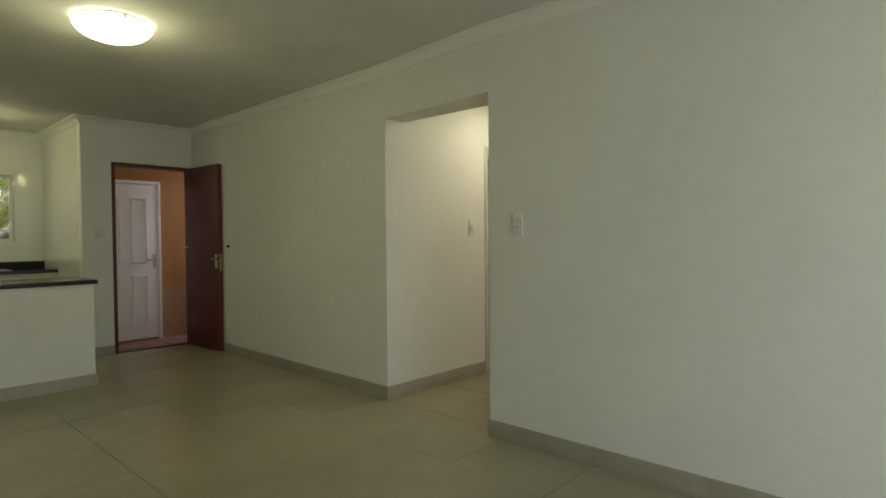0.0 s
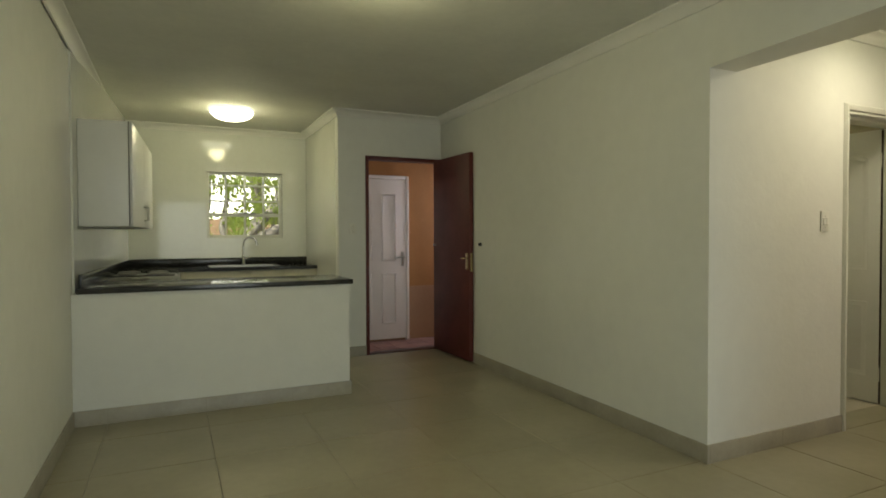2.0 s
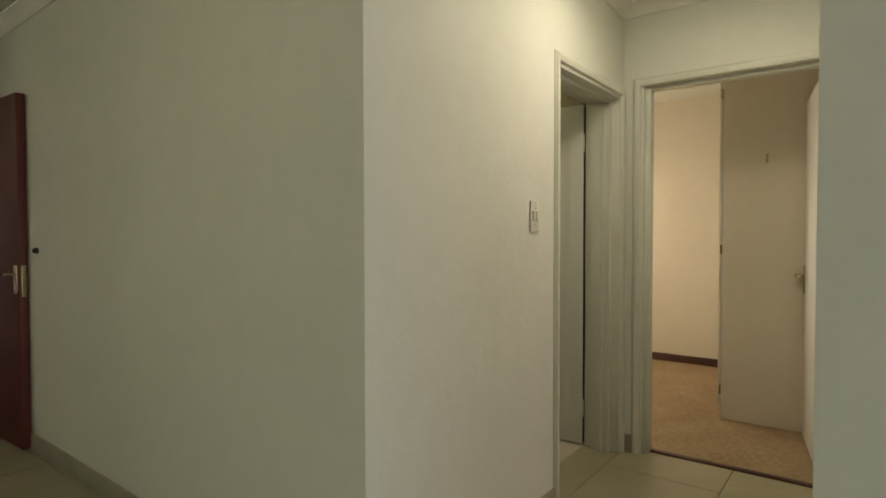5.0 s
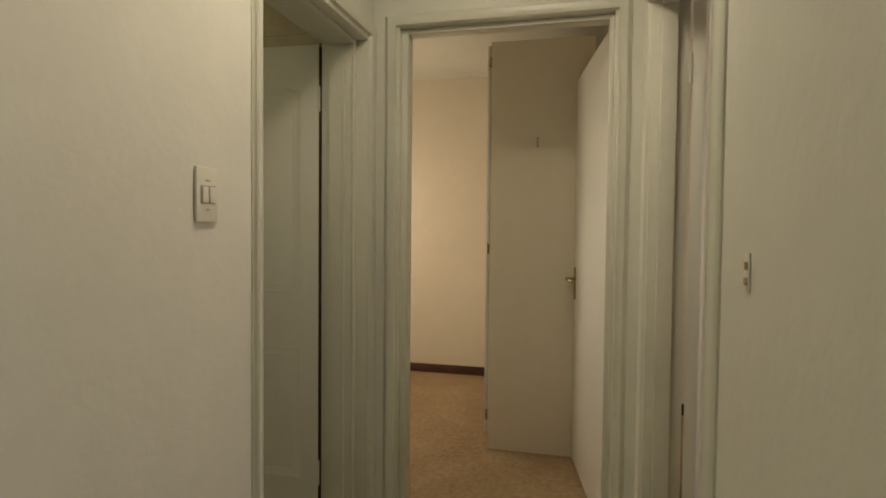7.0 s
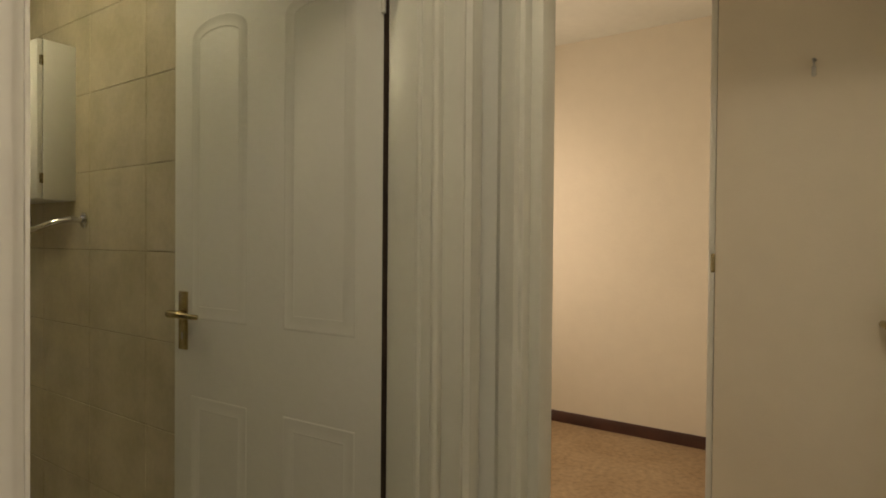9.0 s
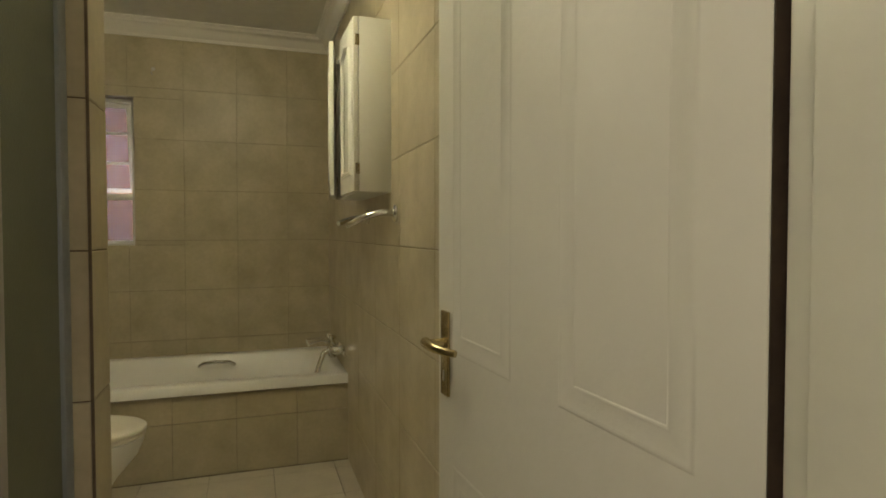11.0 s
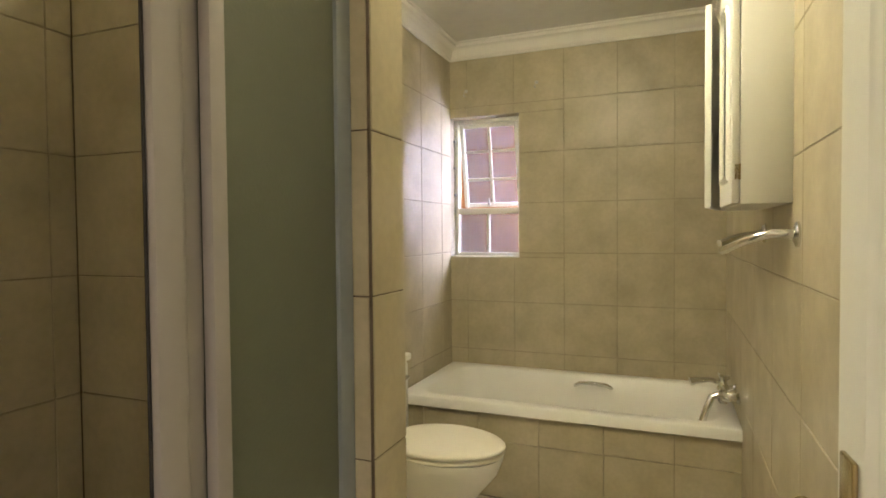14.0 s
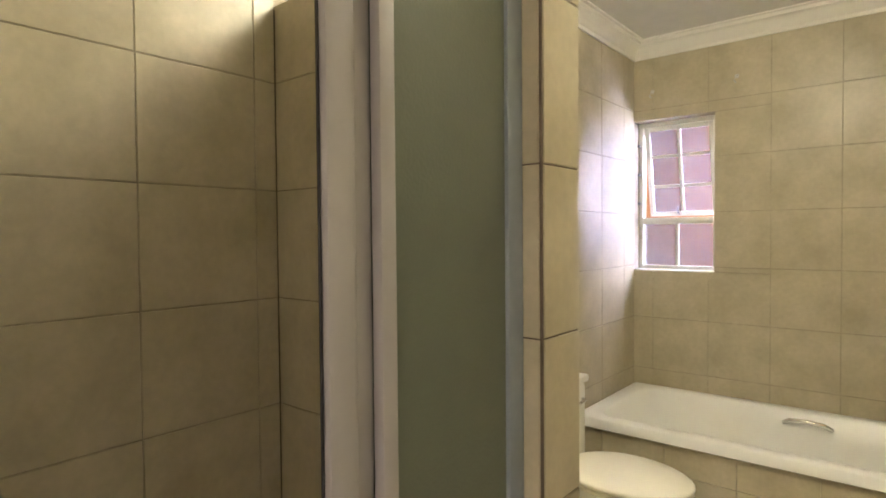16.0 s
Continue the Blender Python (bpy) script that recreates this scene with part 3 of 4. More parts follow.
front_door()
ds = thing("door_stop", "small black rubber door stop on the wall", "door stop", place=(XR + (XF - XR) * (5.617 - OY1) / (YD - OY1), 5.617, 1.145))
part("buffer", tube(bmesh.new(), [(0.002, 0, 0), (-0.012, 0, 0), (-0.022, 0, 0), (-0.026, 0, 0)], [0.017, 0.016, 0.013, 0.008], 14), RUBBER, ds)
bm = box(2.838, 2.872, YD - 0.006, YD + 0.11, 0, 2.052, 0.003)
bm_box(bm, 2.872, XF - 0.006, YD - 0.006, YD + 0.11, 2.015, 2.052, 0.003)
solid("door_frame_front", bm, MAHOGANY, "dark mahogany front door frame", "door frame")
solid("threshold_front", box(2.872, XF - 0.006, YD + 0.0, YD + 0.11, -0.02, 0.012, 0.004), DARK_WOOD, "dark wooden front door threshold", "threshold")


def porch_door():
    door = panelled_leaf("porch_door", "white four-panel door in the ochre porch wall, closed", 0.735, 1.895, DOOR_PINK, (2.841, PY + 0.028, 0.0), -90, STEEL, hinge_mat=DOOR_PINK, arch=0.0, relief=0.011)
    return door


porch_door()
bm = box(2.80, 2.837, PY - 0.02, PY + 0.03, -0.03, 1.94, 0.003)
bm_box(bm, 3.578, 3.615, PY - 0.02, PY + 0.03, -0.03, 1.94, 0.003)
bm_box(bm, 2.837, 3.578, PY - 0.02, PY + 0.03, 1.902, 1.94, 0.003)
solid("door_frame_porch", bm, DOOR_PINK, "white painted frame of the porch door", "door frame")

# ---- lamps ----


LAMP_GLOW = glow_mat("lit_lamp_glass", (1.0, 0.94, 0.70), 7.0)


def ceiling_lamp(place, watts, down=False):
    lamp = thing("ceiling_lamp", "lit round frosted glass dome ceiling lamp", "lamp", "ceiling lamps", place=place)
    part("base", lathe(bmesh.new(), [(0, 0), (0.185, 0), (0.19, -0.012), (0.18, -0.02), (0, -0.02)]), FRAME_WHITE, lamp, "white metal lamp base")
    part("dome", lathe(bmesh.new(), [(0.178, -0.02), (0.205, -0.024), (0.207, -0.032), (0.19, -0.06), (0.155, -0.085), (0.10, -0.104), (0.05, -0.112), (0, -0.114)], seg=40), LAMP_GLOW, lamp, "glowing opal glass dome")
    for k in range(3):
        a = 2 * math.pi * k / 3 + 0.5
        bm = box(0.204 * math.cos(a) - 0.008, 0.204 * math.cos(a) + 0.008, 0.204 * math.sin(a) - 0.008, 0.204 * math.sin(a) + 0.008, -0.036, -0.008, 0.002)
        part("clip", bm, CHROME, lamp, "small chrome clip")
    if down:
        disc = area_lamp("lamp_light", (place[0], place[1], place[2] - 0.118), (place[0], place[1] + 0.0001, 0), 0.3, 0.3, watts, (1.0, 0.875, 0.69))
        disc.data.shape = "DISK"
    else:
        point_lamp("lamp_light", (place[0], place[1], place[2] - 0.14), watts, WARM, 0.10)
    return lamp


ceiling_lamp((1.93, 3.50, ZC), LIVING_W)
ceiling_lamp((1.60, 7.0, ZC), KITCHEN_W)
ceiling_lamp((4.75, 2.48, ZC), HALL_W, down=True)
ceiling_lamp((4.95, 4.65, ZB), BATH_W)

# ---- kitchen ----
CT = 0.893
solid("peninsula_wall", box(XL + 0.002, 2.283, 5.226, 5.33, 0, CT - 0.035), PLASTER, "low white painted wall under the counter", "wall")
solid("peninsula_end", box(2.18, 2.283, 5.33, 5.80, 0, CT - 0.035), PLASTER, "white painted end of the low wall", "wall")
skirting("baseboard_peninsula", [(2.283, 5.80), (2.283, 5.226), (XL, 5.226)], label="beige tiled skirting along the low counter wall")

top = thing("kitchen_worktop", "black polished granite worktop in a U shape with upstand", "worktop")
part("peninsula_slab", box(XL + 0.031, 2.31, 5.205, 5.83, CT - 0.035, CT, 0.002), GRANITE, top)
part("side_slab", box(XL + 0.031, 1.10, 5.832, YK - 0.602, CT - 0.035, CT, 0.004), GRANITE, top)
bm = bmesh.new()
for x0, x1, y0, y1 in ((XL + 0.031, 1.42, YK - 0.6, YK - 0.001), (2.14, XN - 0.001, YK - 0.6, YK - 0.001), (1.42, 2.14, YK - 0.6, YK - 0.52), (1.42, 2.14, YK - 0.12, YK - 0.001)):
    bm_box(bm, x0, x1, y0, y1, CT - 0.035, CT)
part("back_slab", bm, GRANITE, top)
part("upstand", box(XL + 0.052, XN - 0.001, YK - 0.02, YK - 0.001, CT, CT + 0.085, 0.003), GRANITE, top)
part("side_upstand", skewed(box(XL + 0.031, XL + 0.051, 5.33, YK - 0.021, CT, CT + 0.085, 0.003)), GRANITE, top)


def cabinet_unit(x0, x1, y0, y1, front, doors, label, material=CREAM):
    c = thing("base_cabinet", label, "cabinet", "kitchen base cabinets")
    part("carcass", box(x0, x1, y0, y1, 0.1, CT - 0.037, 0.001), material, c)
    part("plinth", box(x0 + 0.03, x1 - 0.03, y0 + 0.03, y1 - 0.03, 0, 0.099), EDGE_GREY, c)
    if front == "y":
        w = (x1 - x0) / doors
        for k in range(doors):
            d = part("door", box(x0 + k * w + 0.003, x0 + (k + 1) * w - 0.003, y0 - 0.02, y0 - 0.001, 0.11, CT - 0.045, 0.002), material, c)
            hx = x0 + (k + (0.9 if k % 2 == 0 else 0.1)) * w
            part("handle", tube(bmesh.new(), [(hx, y0 - 0.021, 0.66), (hx, y0 - 0.045, 0.665), (hx, y0 - 0.045, 0.755), (hx, y0 - 0.021, 0.76)], 0.005, 8), STEEL, d)
    else:
        w = (y1 - y0) / doors
        for k in range(doors):
            d = part("door", box(x1 + 0.001, x1 + 0.02, y0 + k * w + 0.003, y0 + (k + 1) * w - 0.003, 0.11, CT - 0.045, 0.002), material, c)
            hy = y0 + (k + (0.9 if k % 2 == 0 else 0.1)) * w
            part("handle", tube(bmesh.new(), [(x1 + 0.021, hy, 0.66), (x1 + 0.045, hy, 0.665), (x1 + 0.045, hy, 0.755), (x1 + 0.021, hy, 0.76)], 0.005, 8), STEEL, d)
    return c


cabinet_unit(1.12, 1.82, YK - 0.56, YK - 0.002, "y", 2, "cream sink cabinet under the granite worktop")
cabinet_unit(1.822, XN - 0.002, YK - 0.56, YK - 0.002, "y", 2, "cream base cabinet beside the sink")
cabinet_unit(XL + 0.032, 1.06, 5.84, 6.9, "x", 2, "cream base cabinet under the hob")


def sink():
    s = thing("kitchen_sink", "stainless steel sink bowl set into the granite worktop", "sink")
    bm = bmesh.new()
    x0, x1, y0, y1 = 1.42, 2.14, YK - 0.52, YK - 0.12
    for a in ((x0 - 0.01, x1 + 0.01, y0 - 0.012, y0 + 0.012), (x0 - 0.01, x1 + 0.01, y1 - 0.012, y1 + 0.012), (x0 - 0.012, x0 + 0.012, y0, y1), (x1 - 0.012, x1 + 0.012, y0, y1)):
        bm_box(bm, *a, CT + 0.0005, CT + 0.006, 0.002)
    part("rim", bm, STEEL, s)
    bm = bmesh.new()
    for a in ((x0, x1, y0, y0 + 0.003), (x0, x1, y1 - 0.003, y1), (x0, x0 + 0.003, y0, y1), (x1 - 0.003, x1, y0, y1)):
        bm_box(bm, *a, CT - 0.16, CT)
    bm_box(bm, x0, x1, y0, y1, CT - 0.165, CT - 0.16)
    part("bowl", bm, STEEL, s)


sink()


def swan_tap():
    t = thing("kitchen_tap", "chrome swan-neck mixer tap behind the sink", "tap", place=(1.80, YK - 0.075, CT))
    part("base", lathe(bmesh.new(), [(0, 0), (0.028, 0), (0.028, 0.012), (0.022, 0.02), (0.022, 0.09), (0.017, 0.1), (0, 0.1)], seg=20), CHROME, t)
    arc = [(0, 0, 0.09), (0, 0, 0.22)] + [(0.075 - 0.075 * math.cos(a), -0.02, 0.25 + 0.075 * math.sin(a)) for a in [math.pi * k / 12 for k in range(0, 13)]] + [(0.15, -0.02, 0.225)]
    part("spout", tube(bmesh.new(), arc, 0.0115, 12), CHROME, t)
    part("lever", tube(bmesh.new(), [(0.02, 0, 0.07), (0.05, -0.01, 0.078), (0.085, -0.02, 0.1)], [0.008, 0.007, 0.006], 10), CHROME, t)


swan_tap()


def hob():
    h = thing("hob", "black glass hob with dark hotplates set into the worktop", "hob")
    part("glass", box(0.56, 1.06, 6.35, 6.93, CT + 0.001, CT + 0.009, 0.003), BLACK, h)
    for hx, hy, r in ((0.69, 6.5, 0.075), (0.93, 6.5, 0.09), (0.69, 6.78, 0.09), (0.93, 6.78, 0.075)):
        part("hotplate", lathe(bmesh.new(), [(0, 0.009), (r, 0.009), (r, 0.017), (r - 0.01, 0.021), (0, 0.021)], (hx, hy, CT), 28), EDGE_GREY, h)


hob()
# wall outlet with plug above the counter
so = thing("counter_socket", "white wall socket with a plugged-in adapter", "socket")
part("plate", box(XL + 0.0305, XL + 0.04, 7.0, 7.12, 1.0, 1.08, 0.002), PLASTIC, so)
part("plug", box(XL + 0.0405, XL + 0.09, 7.03, 7.08, 1.02, 1.06, 0.006), STEEL, so)


def wall_cabinet():
    x0, x1, y0, y1, z0, z1 = 0.022, 0.325, 0.0, 1.68, 1.302, 2.03
    c = thing("wall_cabinet", "white laminate kitchen wall cabinet with grey edging", "cabinet", place=(XL, 5.46, 0), turn=-2.58)
    part("carcass", box(x0, x1, y0, y1, z0, z1, 0.0015), LAMINATE, c)
    part("edge_strip", box(x1 - 0.001, x1 + 0.006, y0 + 0.0005, y0 + 0.008, z0, z1), EDGE_GREY, c)
    m = (y0 + y1) / 2
    for a, b, hy in ((y0 + 0.01, m - 0.0015, m - 0.045), (m + 0.0015, y1, m + 0.045)):
        d = part("door", box(x1 + 0.007, x1 + 0.025, a, b, z0 - 0.002, z1, 0.0015), LAMINATE, c)
        part("handle", tube(bmesh.new(), [(x1 + 0.025, hy, z0 + 0.06), (x1 + 0.055, hy, z0 + 0.06), (x1 + 0.055, hy, z0 + 0.17), (x1 + 0.025, hy, z0 + 0.17)], 0.0055, 8), STEEL, d, "grey bow handle")


wall_cabinet()


def steel_window(name, label, x0, x1, z0, z1, y, cols, rows, glass, mid=None, bar=0.022, outer=0.034, depth=0.035):
    """A white window in a wall along x: rows are the heights of the bars as fractions from the top."""
    w = thing(name, label, "window", kind="structure")
    bm = bmesh.new()
    for a in ((x0, x0 + outer, z0, z1), (x1 - outer, x1, z0, z1), (x0 + outer, x1 - outer, z0, z0 + outer), (x0 + outer, x1 - outer, z1 - outer, z1)):
        bm_box(bm, a[0], a[1], y, y + depth, a[2], a[3], 0.003)
    part("window_frame", bm, FRAME_WHITE, w)
    xs = [x0 + (x1 - x0) * k / cols for k in range(cols + 1)]
    zs = [z1 - (z1 - z0) * r for r in [0, *rows, 1]]
    for xx in xs[1:-1]:
        part("glazing_bar", box(xx - bar / 2, xx + bar / 2, y + 0.006, y + depth - 0.006, z0 + outer, z1 - outer, 0.002), FRAME_WHITE, w)
    for k, zz in enumerate(zs[1:-1]):
        t = bar * (1.9 if k == mid else 1) / 2
        for i in range(cols):
            part("glazing_bar", box(xs[i] + (outer if i == 0 else bar / 2), xs[i + 1] - (outer if i == cols - 1 else bar / 2), y + 0.004, y + depth - 0.004, zz - t, zz + t, 0.002), FRAME_WHITE, w)
    for i in range(cols):
        for j in range(len(zs) - 1):
            p = part("pane", box(xs[i] + 0.004, xs[i + 1] - 0.004, y + 0.015, y + 0.019, zs[j + 1] + 0.004, zs[j] - 0.004), glass, w)
            p.visible_shadow = False
    return w


kw = steel_window("window_kitchen", "white steel kitchen window with small panes, garden outside", *KW, YK + 0.05, 4, [0.20, 0.44, 0.65], GLASS, mid=2)
part("window_stay", tube(bmesh.new(), [(1.72, YK + 0.045, 1.50), (1.86, YK + 0.035, 1.505), (1.96, YK + 0.045, 1.50)], 0.007, 8), STEEL, kw, "dark window stay bar")


def bathroom_window():
    """A steel window: a fixed light below, a top-hung sash above that stands open outwards."""
    x0, x1, z0, z1 = BW
    y, o, bar, zm, lean = BY1 + 0.075, 0.026, 0.018, BW[2] + 0.285, 11
    w = thing("window_bathroom", "white steel bathroom window with obscure panes, top sash ajar", "window", kind="structure")
    bm = bmesh.new()
    for a in ((x0, x0 + o, z0, z1), (x1 - o, x1, z0, z1), (x0 + o, x1 - o, z0, z0 + o), (x0 + o, x1 - o, z1 - o, z1)):
        bm_box(bm, a[0], a[1], y, y + 0.032, a[2], a[3], 0.003)
    part("window_frame", bm, FRAME_WHITE, w)
    part("transom", box(x0 + o, x1 - o, y, y + 0.032, zm - 0.019, zm + 0.019, 0.003), FRAME_WHITE, w)
    xm = (x0 + x1) / 2
    part("glazing_bar", box(xm - bar / 2, xm + bar / 2, y + 0.005, y + 0.027, z0 + o, zm - 0.019, 0.002), FRAME_WHITE, w)
    for a, b in ((x0 + o, xm - bar / 2), (xm + bar / 2, x1 - o)):
        part("pane", box(a - 0.003, b + 0.003, y + 0.014, y + 0.018, z0 + o - 0.003, zm - 0.016), FROST, w).visible_shadow = False
    # the sash hangs from its top edge
    h, a0, a1 = z1 - o - zm - 0.022, x0 + o + 0.004, x1 - o - 0.004
    bm = bmesh.new()
    for a in ((a0, a0 + o, -h, 0), (a1 - o, a1, -h, 0), (a0 + o, a1 - o, -h, -h + o), (a0 + o, a1 - o, -o, 0)):
        bm_box(bm, a[0], a[1], 0, 0.028, a[2], a[3], 0.003)
    sash = part("sash", bm, FRAME_WHITE, w, "white steel sash pushed open")
    sash.matrix_local = pose(0, y + 0.012, z1 - o - 0.002, lean, 0, 0)
    part("glazing_bar", box(xm - bar / 2, xm + bar / 2, 0.004, 0.024, -h + o, -o, 0.002), FRAME_WHITE, sash)
    zs = [-o, -o - (h - 2 * o) * 0.31, -o - (h - 2 * o) * 0.68, -h + o]
    for k in range(3):
        for a, b in ((a0 + o, xm - bar / 2), (xm + bar / 2, a1 - o)):
            if k:
                part("glazing_bar", box(a, b, 0.005, 0.023, zs[k] - bar / 2, zs[k] + bar / 2, 0.002), FRAME_WHITE, sash)
            part("pane", box(a - 0.003, b + 0.003, 0.012, 0.016, zs[k + 1], zs[k]), FROST, sash).visible_shadow = False
    part("window_handle", tube(bmesh.new(), [(xm - 0.02, 0, -h + 0.015), (xm - 0.02, -0.02, -h + 0.02), (xm - 0.02, -0.024, -h + 0.06)], 0.006, 8), ALU_DARK, sash, "small dark latch")
    for k in range(3):
        part("hinge_pin", box(x0 - 0.001, x0 + 0.012, y - 0.02, y, z1 - 0.14 - 0.17 * k, z1 - 0.125 - 0.17 * k, 0.002), ALU_DARK, w)


bathroom_window()
solid("window_sill_bathroom", box(BW[0], BW[1], BY1 - 0.006, BY1 + 0.075, BW[2] - 0.012, BW[2] + 0.004, 0.003), FRAME_WHITE, "narrow white bathroom window sill", "window sill")

# ---- switches ----


def wall_plate(name, label, axis, place, side, w=0.075, h=0.125, rockers=2, category="light switch"):
    """A plate on a wall: axis 'x' for a wall along x, side the way that it faces."""
    s = thing(name, label, category)
    X, Y, Z = place

    def b(u0, u1, d0, d1, z0, z1, bev):
        d0, d1 = sorted((side * d0, side * d1))
        return box(X + u0, X + u1, Y + d0, Y + d1, Z + z0, Z + z1, bev) if axis == "x" else box(X + d0, X + d1, Y + u0, Y + u1, Z + z0, Z + z1, bev)

    part("plate", b(-w / 2, w / 2, 0.0005, 0.009, -h / 2, h / 2, 0.003), PLASTIC, s)
    rw = 0.02
    for k in range(rockers):
        u = (k - (rockers - 1) / 2) * (rw + 0.004)
        part("rocker", b(u - rw / 2, u + rw / 2, 0.0095, 0.014, -0.018, 0.018, 0.002), PLASTIC, s)
    part("rocker_gap", b(-rockers * 0.013, rockers * 0.013, 0.0088, 0.0096, -0.021, 0.021, 0), PLASTIC_DARK, s)
    part("screw_mark", b(-0.008, 0.008, 0.0088, 0.0098, 0.030, 0.034, 0), PLASTIC_DARK, s)
    part("screw_mark", b(-0.006, 0.006, 0.0088, 0.0098, -0.036, -0.032, 0), PLASTIC_DARK, s)
    return s


wall_plate("light_switch", "cream double light switch on the living room wall", "y", (XS, 1.776, 1.30), -1)
wall_plate("light_switch", "cream double light switch beside the bathroom door", "x", (4.612, HY1, 1.305), -1)
wall_plate("light_switch", "small cream light switch beside the front door", "x", (2.70, YD, 1.30), -1, rockers=1, w=0.07, h=0.11)
lp = thing("latch_plate", "small cream and brass latch plate beside the second bedroom door", "latch plate")
part("plate", box(4.272, 4.292, HY0 + 0.0005, HY0 + 0.003, 1.155, 1.205, 0.001), PLASTIC, lp)
for k in range(2):
    part("slot", box(4.276, 4.288, HY0 + 0.0028, HY0 + 0.005, 1.163 + 0.02 * k, 1.173 + 0.02 * k, 0.001), BRASS, lp)
ws = thing("wall_socket", "white three-pin wall socket in the second bedroom", "socket")
part("plate", box(7.551, 7.5595, 1.34, 1.44, 0.231, 0.331, 0.003), PLASTIC, ws)
for dy, dz in ((0, 0.018), (-0.017, -0.012), (0.017, -0.012)):
    part("pin_hole", tube(bmesh.new(), [(7.5495, 1.39 + dy, 0.281 + dz), (7.5515, 1.39 + dy, 0.281 + dz)], 0.0065, 10), RUBBER, ws)
part("rocker", box(7.546, 7.551, 1.412, 1.43, 0.29, 0.318, 0.002), PLASTIC, ws)

# ---- bedroom wardrobe ----


def wardrobe():
    w = thing("wardrobe", "cream built-in wardrobe side with a hook, door ajar", "wardrobe")
    x0, x1, y0, y1, h = 6.61, 8.19, 2.162, 2.712, 2.26
    part("side_panel", box(x0, x0 + 0.02, y0, y1, 0.005, h, 0.002), PLASTER_ROOM, w)
    part("carcass", box(x0 + 0.021, x1, y0, y1 - 0.03, 0.005, h, 0.002), PLASTER_ROOM, w)
    for k in range(3):
        a = x0 + 0.002 + k * (x1 - x0) / 3
        d = part("door", box(a, a + (x1 - x0) / 3 - 0.004, y1 + 0.002, y1 + 0.02, 0.1, h - 0.02, 0.002), DOOR_WHITE, w)
        if k == 0:
            for hz in (0.2, 1.13, 2.15):
                part("hinge", box(x0 - 0.003, x0 + 0.03, y1 + 0.0, y1 + 0.012, hz - 0.03, hz + 0.03, 0.002), BRASS, d, "small brass hinge")
    part("hook", tube(bmesh.new(), [(x0, 2.455, 1.73), (x0 - 0.025, 2.455, 1.725), (x0 - 0.035, 2.455, 1.70), (x0 - 0.025, 2.455, 1.68), (x0 - 0.015, 2.455, 1.69)], 0.006, 8), STEEL, w, "small metal coat hook")


wardrobe()

# ---- bathroom ----
NY0, NY1, NX, NZ = 4.171, 4.31, 4.913, 1.91   # low wall beside the shower
solid("shower_nib_wall", box(BX0 + 0.0045, NX - 0.003, NY0 + 0.003, NY1 - 0.003, 0, NZ - 0.003), DARK_GROUT, "tiled low wall between shower and toilet", "wall")


SX = 4.16   # tiled back of the shower
solid("wall_shower_back", box(BX0 + 0.006, SX - 0.003, BY0 + 0.012, NY0 - 0.001, 0, ZB - 0.1), BATH_GROUT, "thickened shower wall under beige tiles", "wall")
solid("tile_trim", box(NX - 0.004, NX + 0.0004, NY0 - 0.0004, NY0 + 0.004, 0, NZ), DARK_GROUT, "dark brown grout line down the tiled corner", "trim")


def bathtub():
    t = thing("bathtub", "white acrylic bathtub with a chrome grip, built in behind tiles", "bathtub")
    x0, x1, y0, y1, zr = BX0 + 0.01, BX1 - 0.004, 5.868, BY1 - 0.008, 0.46
    bm, rings = bmesh.new(), []

    def ring(ix, iy, z, r):
        a0, a1, b0, b1 = x0 + ix, x1 - ix, y0 + iy, y1 - iy
        pts = []
        for cx, cy, s in ((a1 - r, b1 - r, 0), (a0 + r, b1 - r, 90), (a0 + r, b0 + r, 180), (a1 - r, b0 + r, 270)):
            pts += [(cx + r * math.cos(radians(s + 15 * k)), cy + r * math.sin(radians(s + 15 * k)), z) for k in range(7)]
        rings.append([bm.verts.new(p) for p in pts])

    ring(0.022, 0.022, zr - 0.055, 0.004)
    ring(0.0, 0.0, zr - 0.05, 0.008)
    ring(0.0, 0.0, zr - 0.008, 0.008)
    ring(0.008, 0.008, zr, 0.01)
    ring(0.075, 0.06, zr, 0.10)
    ring(0.09, 0.072, zr - 0.012, 0.11)
    ring(0.14, 0.10, zr - 0.2, 0.12)
    ring(0.20, 0.14, zr - 0.34, 0.12)
    ring(0.30, 0.20, zr - 0.37, 0.10)
    for a, b in zip(rings, rings[1:]):
        n = len(a)
        for k in range(n):
            bm.faces.new((a[k], a[(k + 1) % n], b[(k + 1) % n], b[k]))
    bm.faces.new(rings[-1])
    part("tub", bm, CERAMIC, t, sharp=50)
    g = [(4.90, 6.548, 0.40), (4.93, 6.522, 0.422), (5.0, 6.516, 0.428), (5.07, 6.522, 0.422), (5.10, 6.548, 0.40)]
    part("grip", tube(bmesh.new(), g, 0.011, 10), CHROME, t, "chrome grip handle")
    g = [(4.90, 5.938, 0.40), (4.93, 5.962, 0.422), (5.0, 5.968, 0.428), (5.07, 5.962, 0.422), (5.10, 5.938, 0.40)]
    part("grip", tube(bmesh.new(), g, 0.011, 10), CHROME, t, "chrome grip handle")


bathtub()
solid("bath_front_wall", box(BX0, BX1, 5.897, 5.93, 0, 0.405), BATH_GROUT, "tiled front below the bathtub rim", "wall")


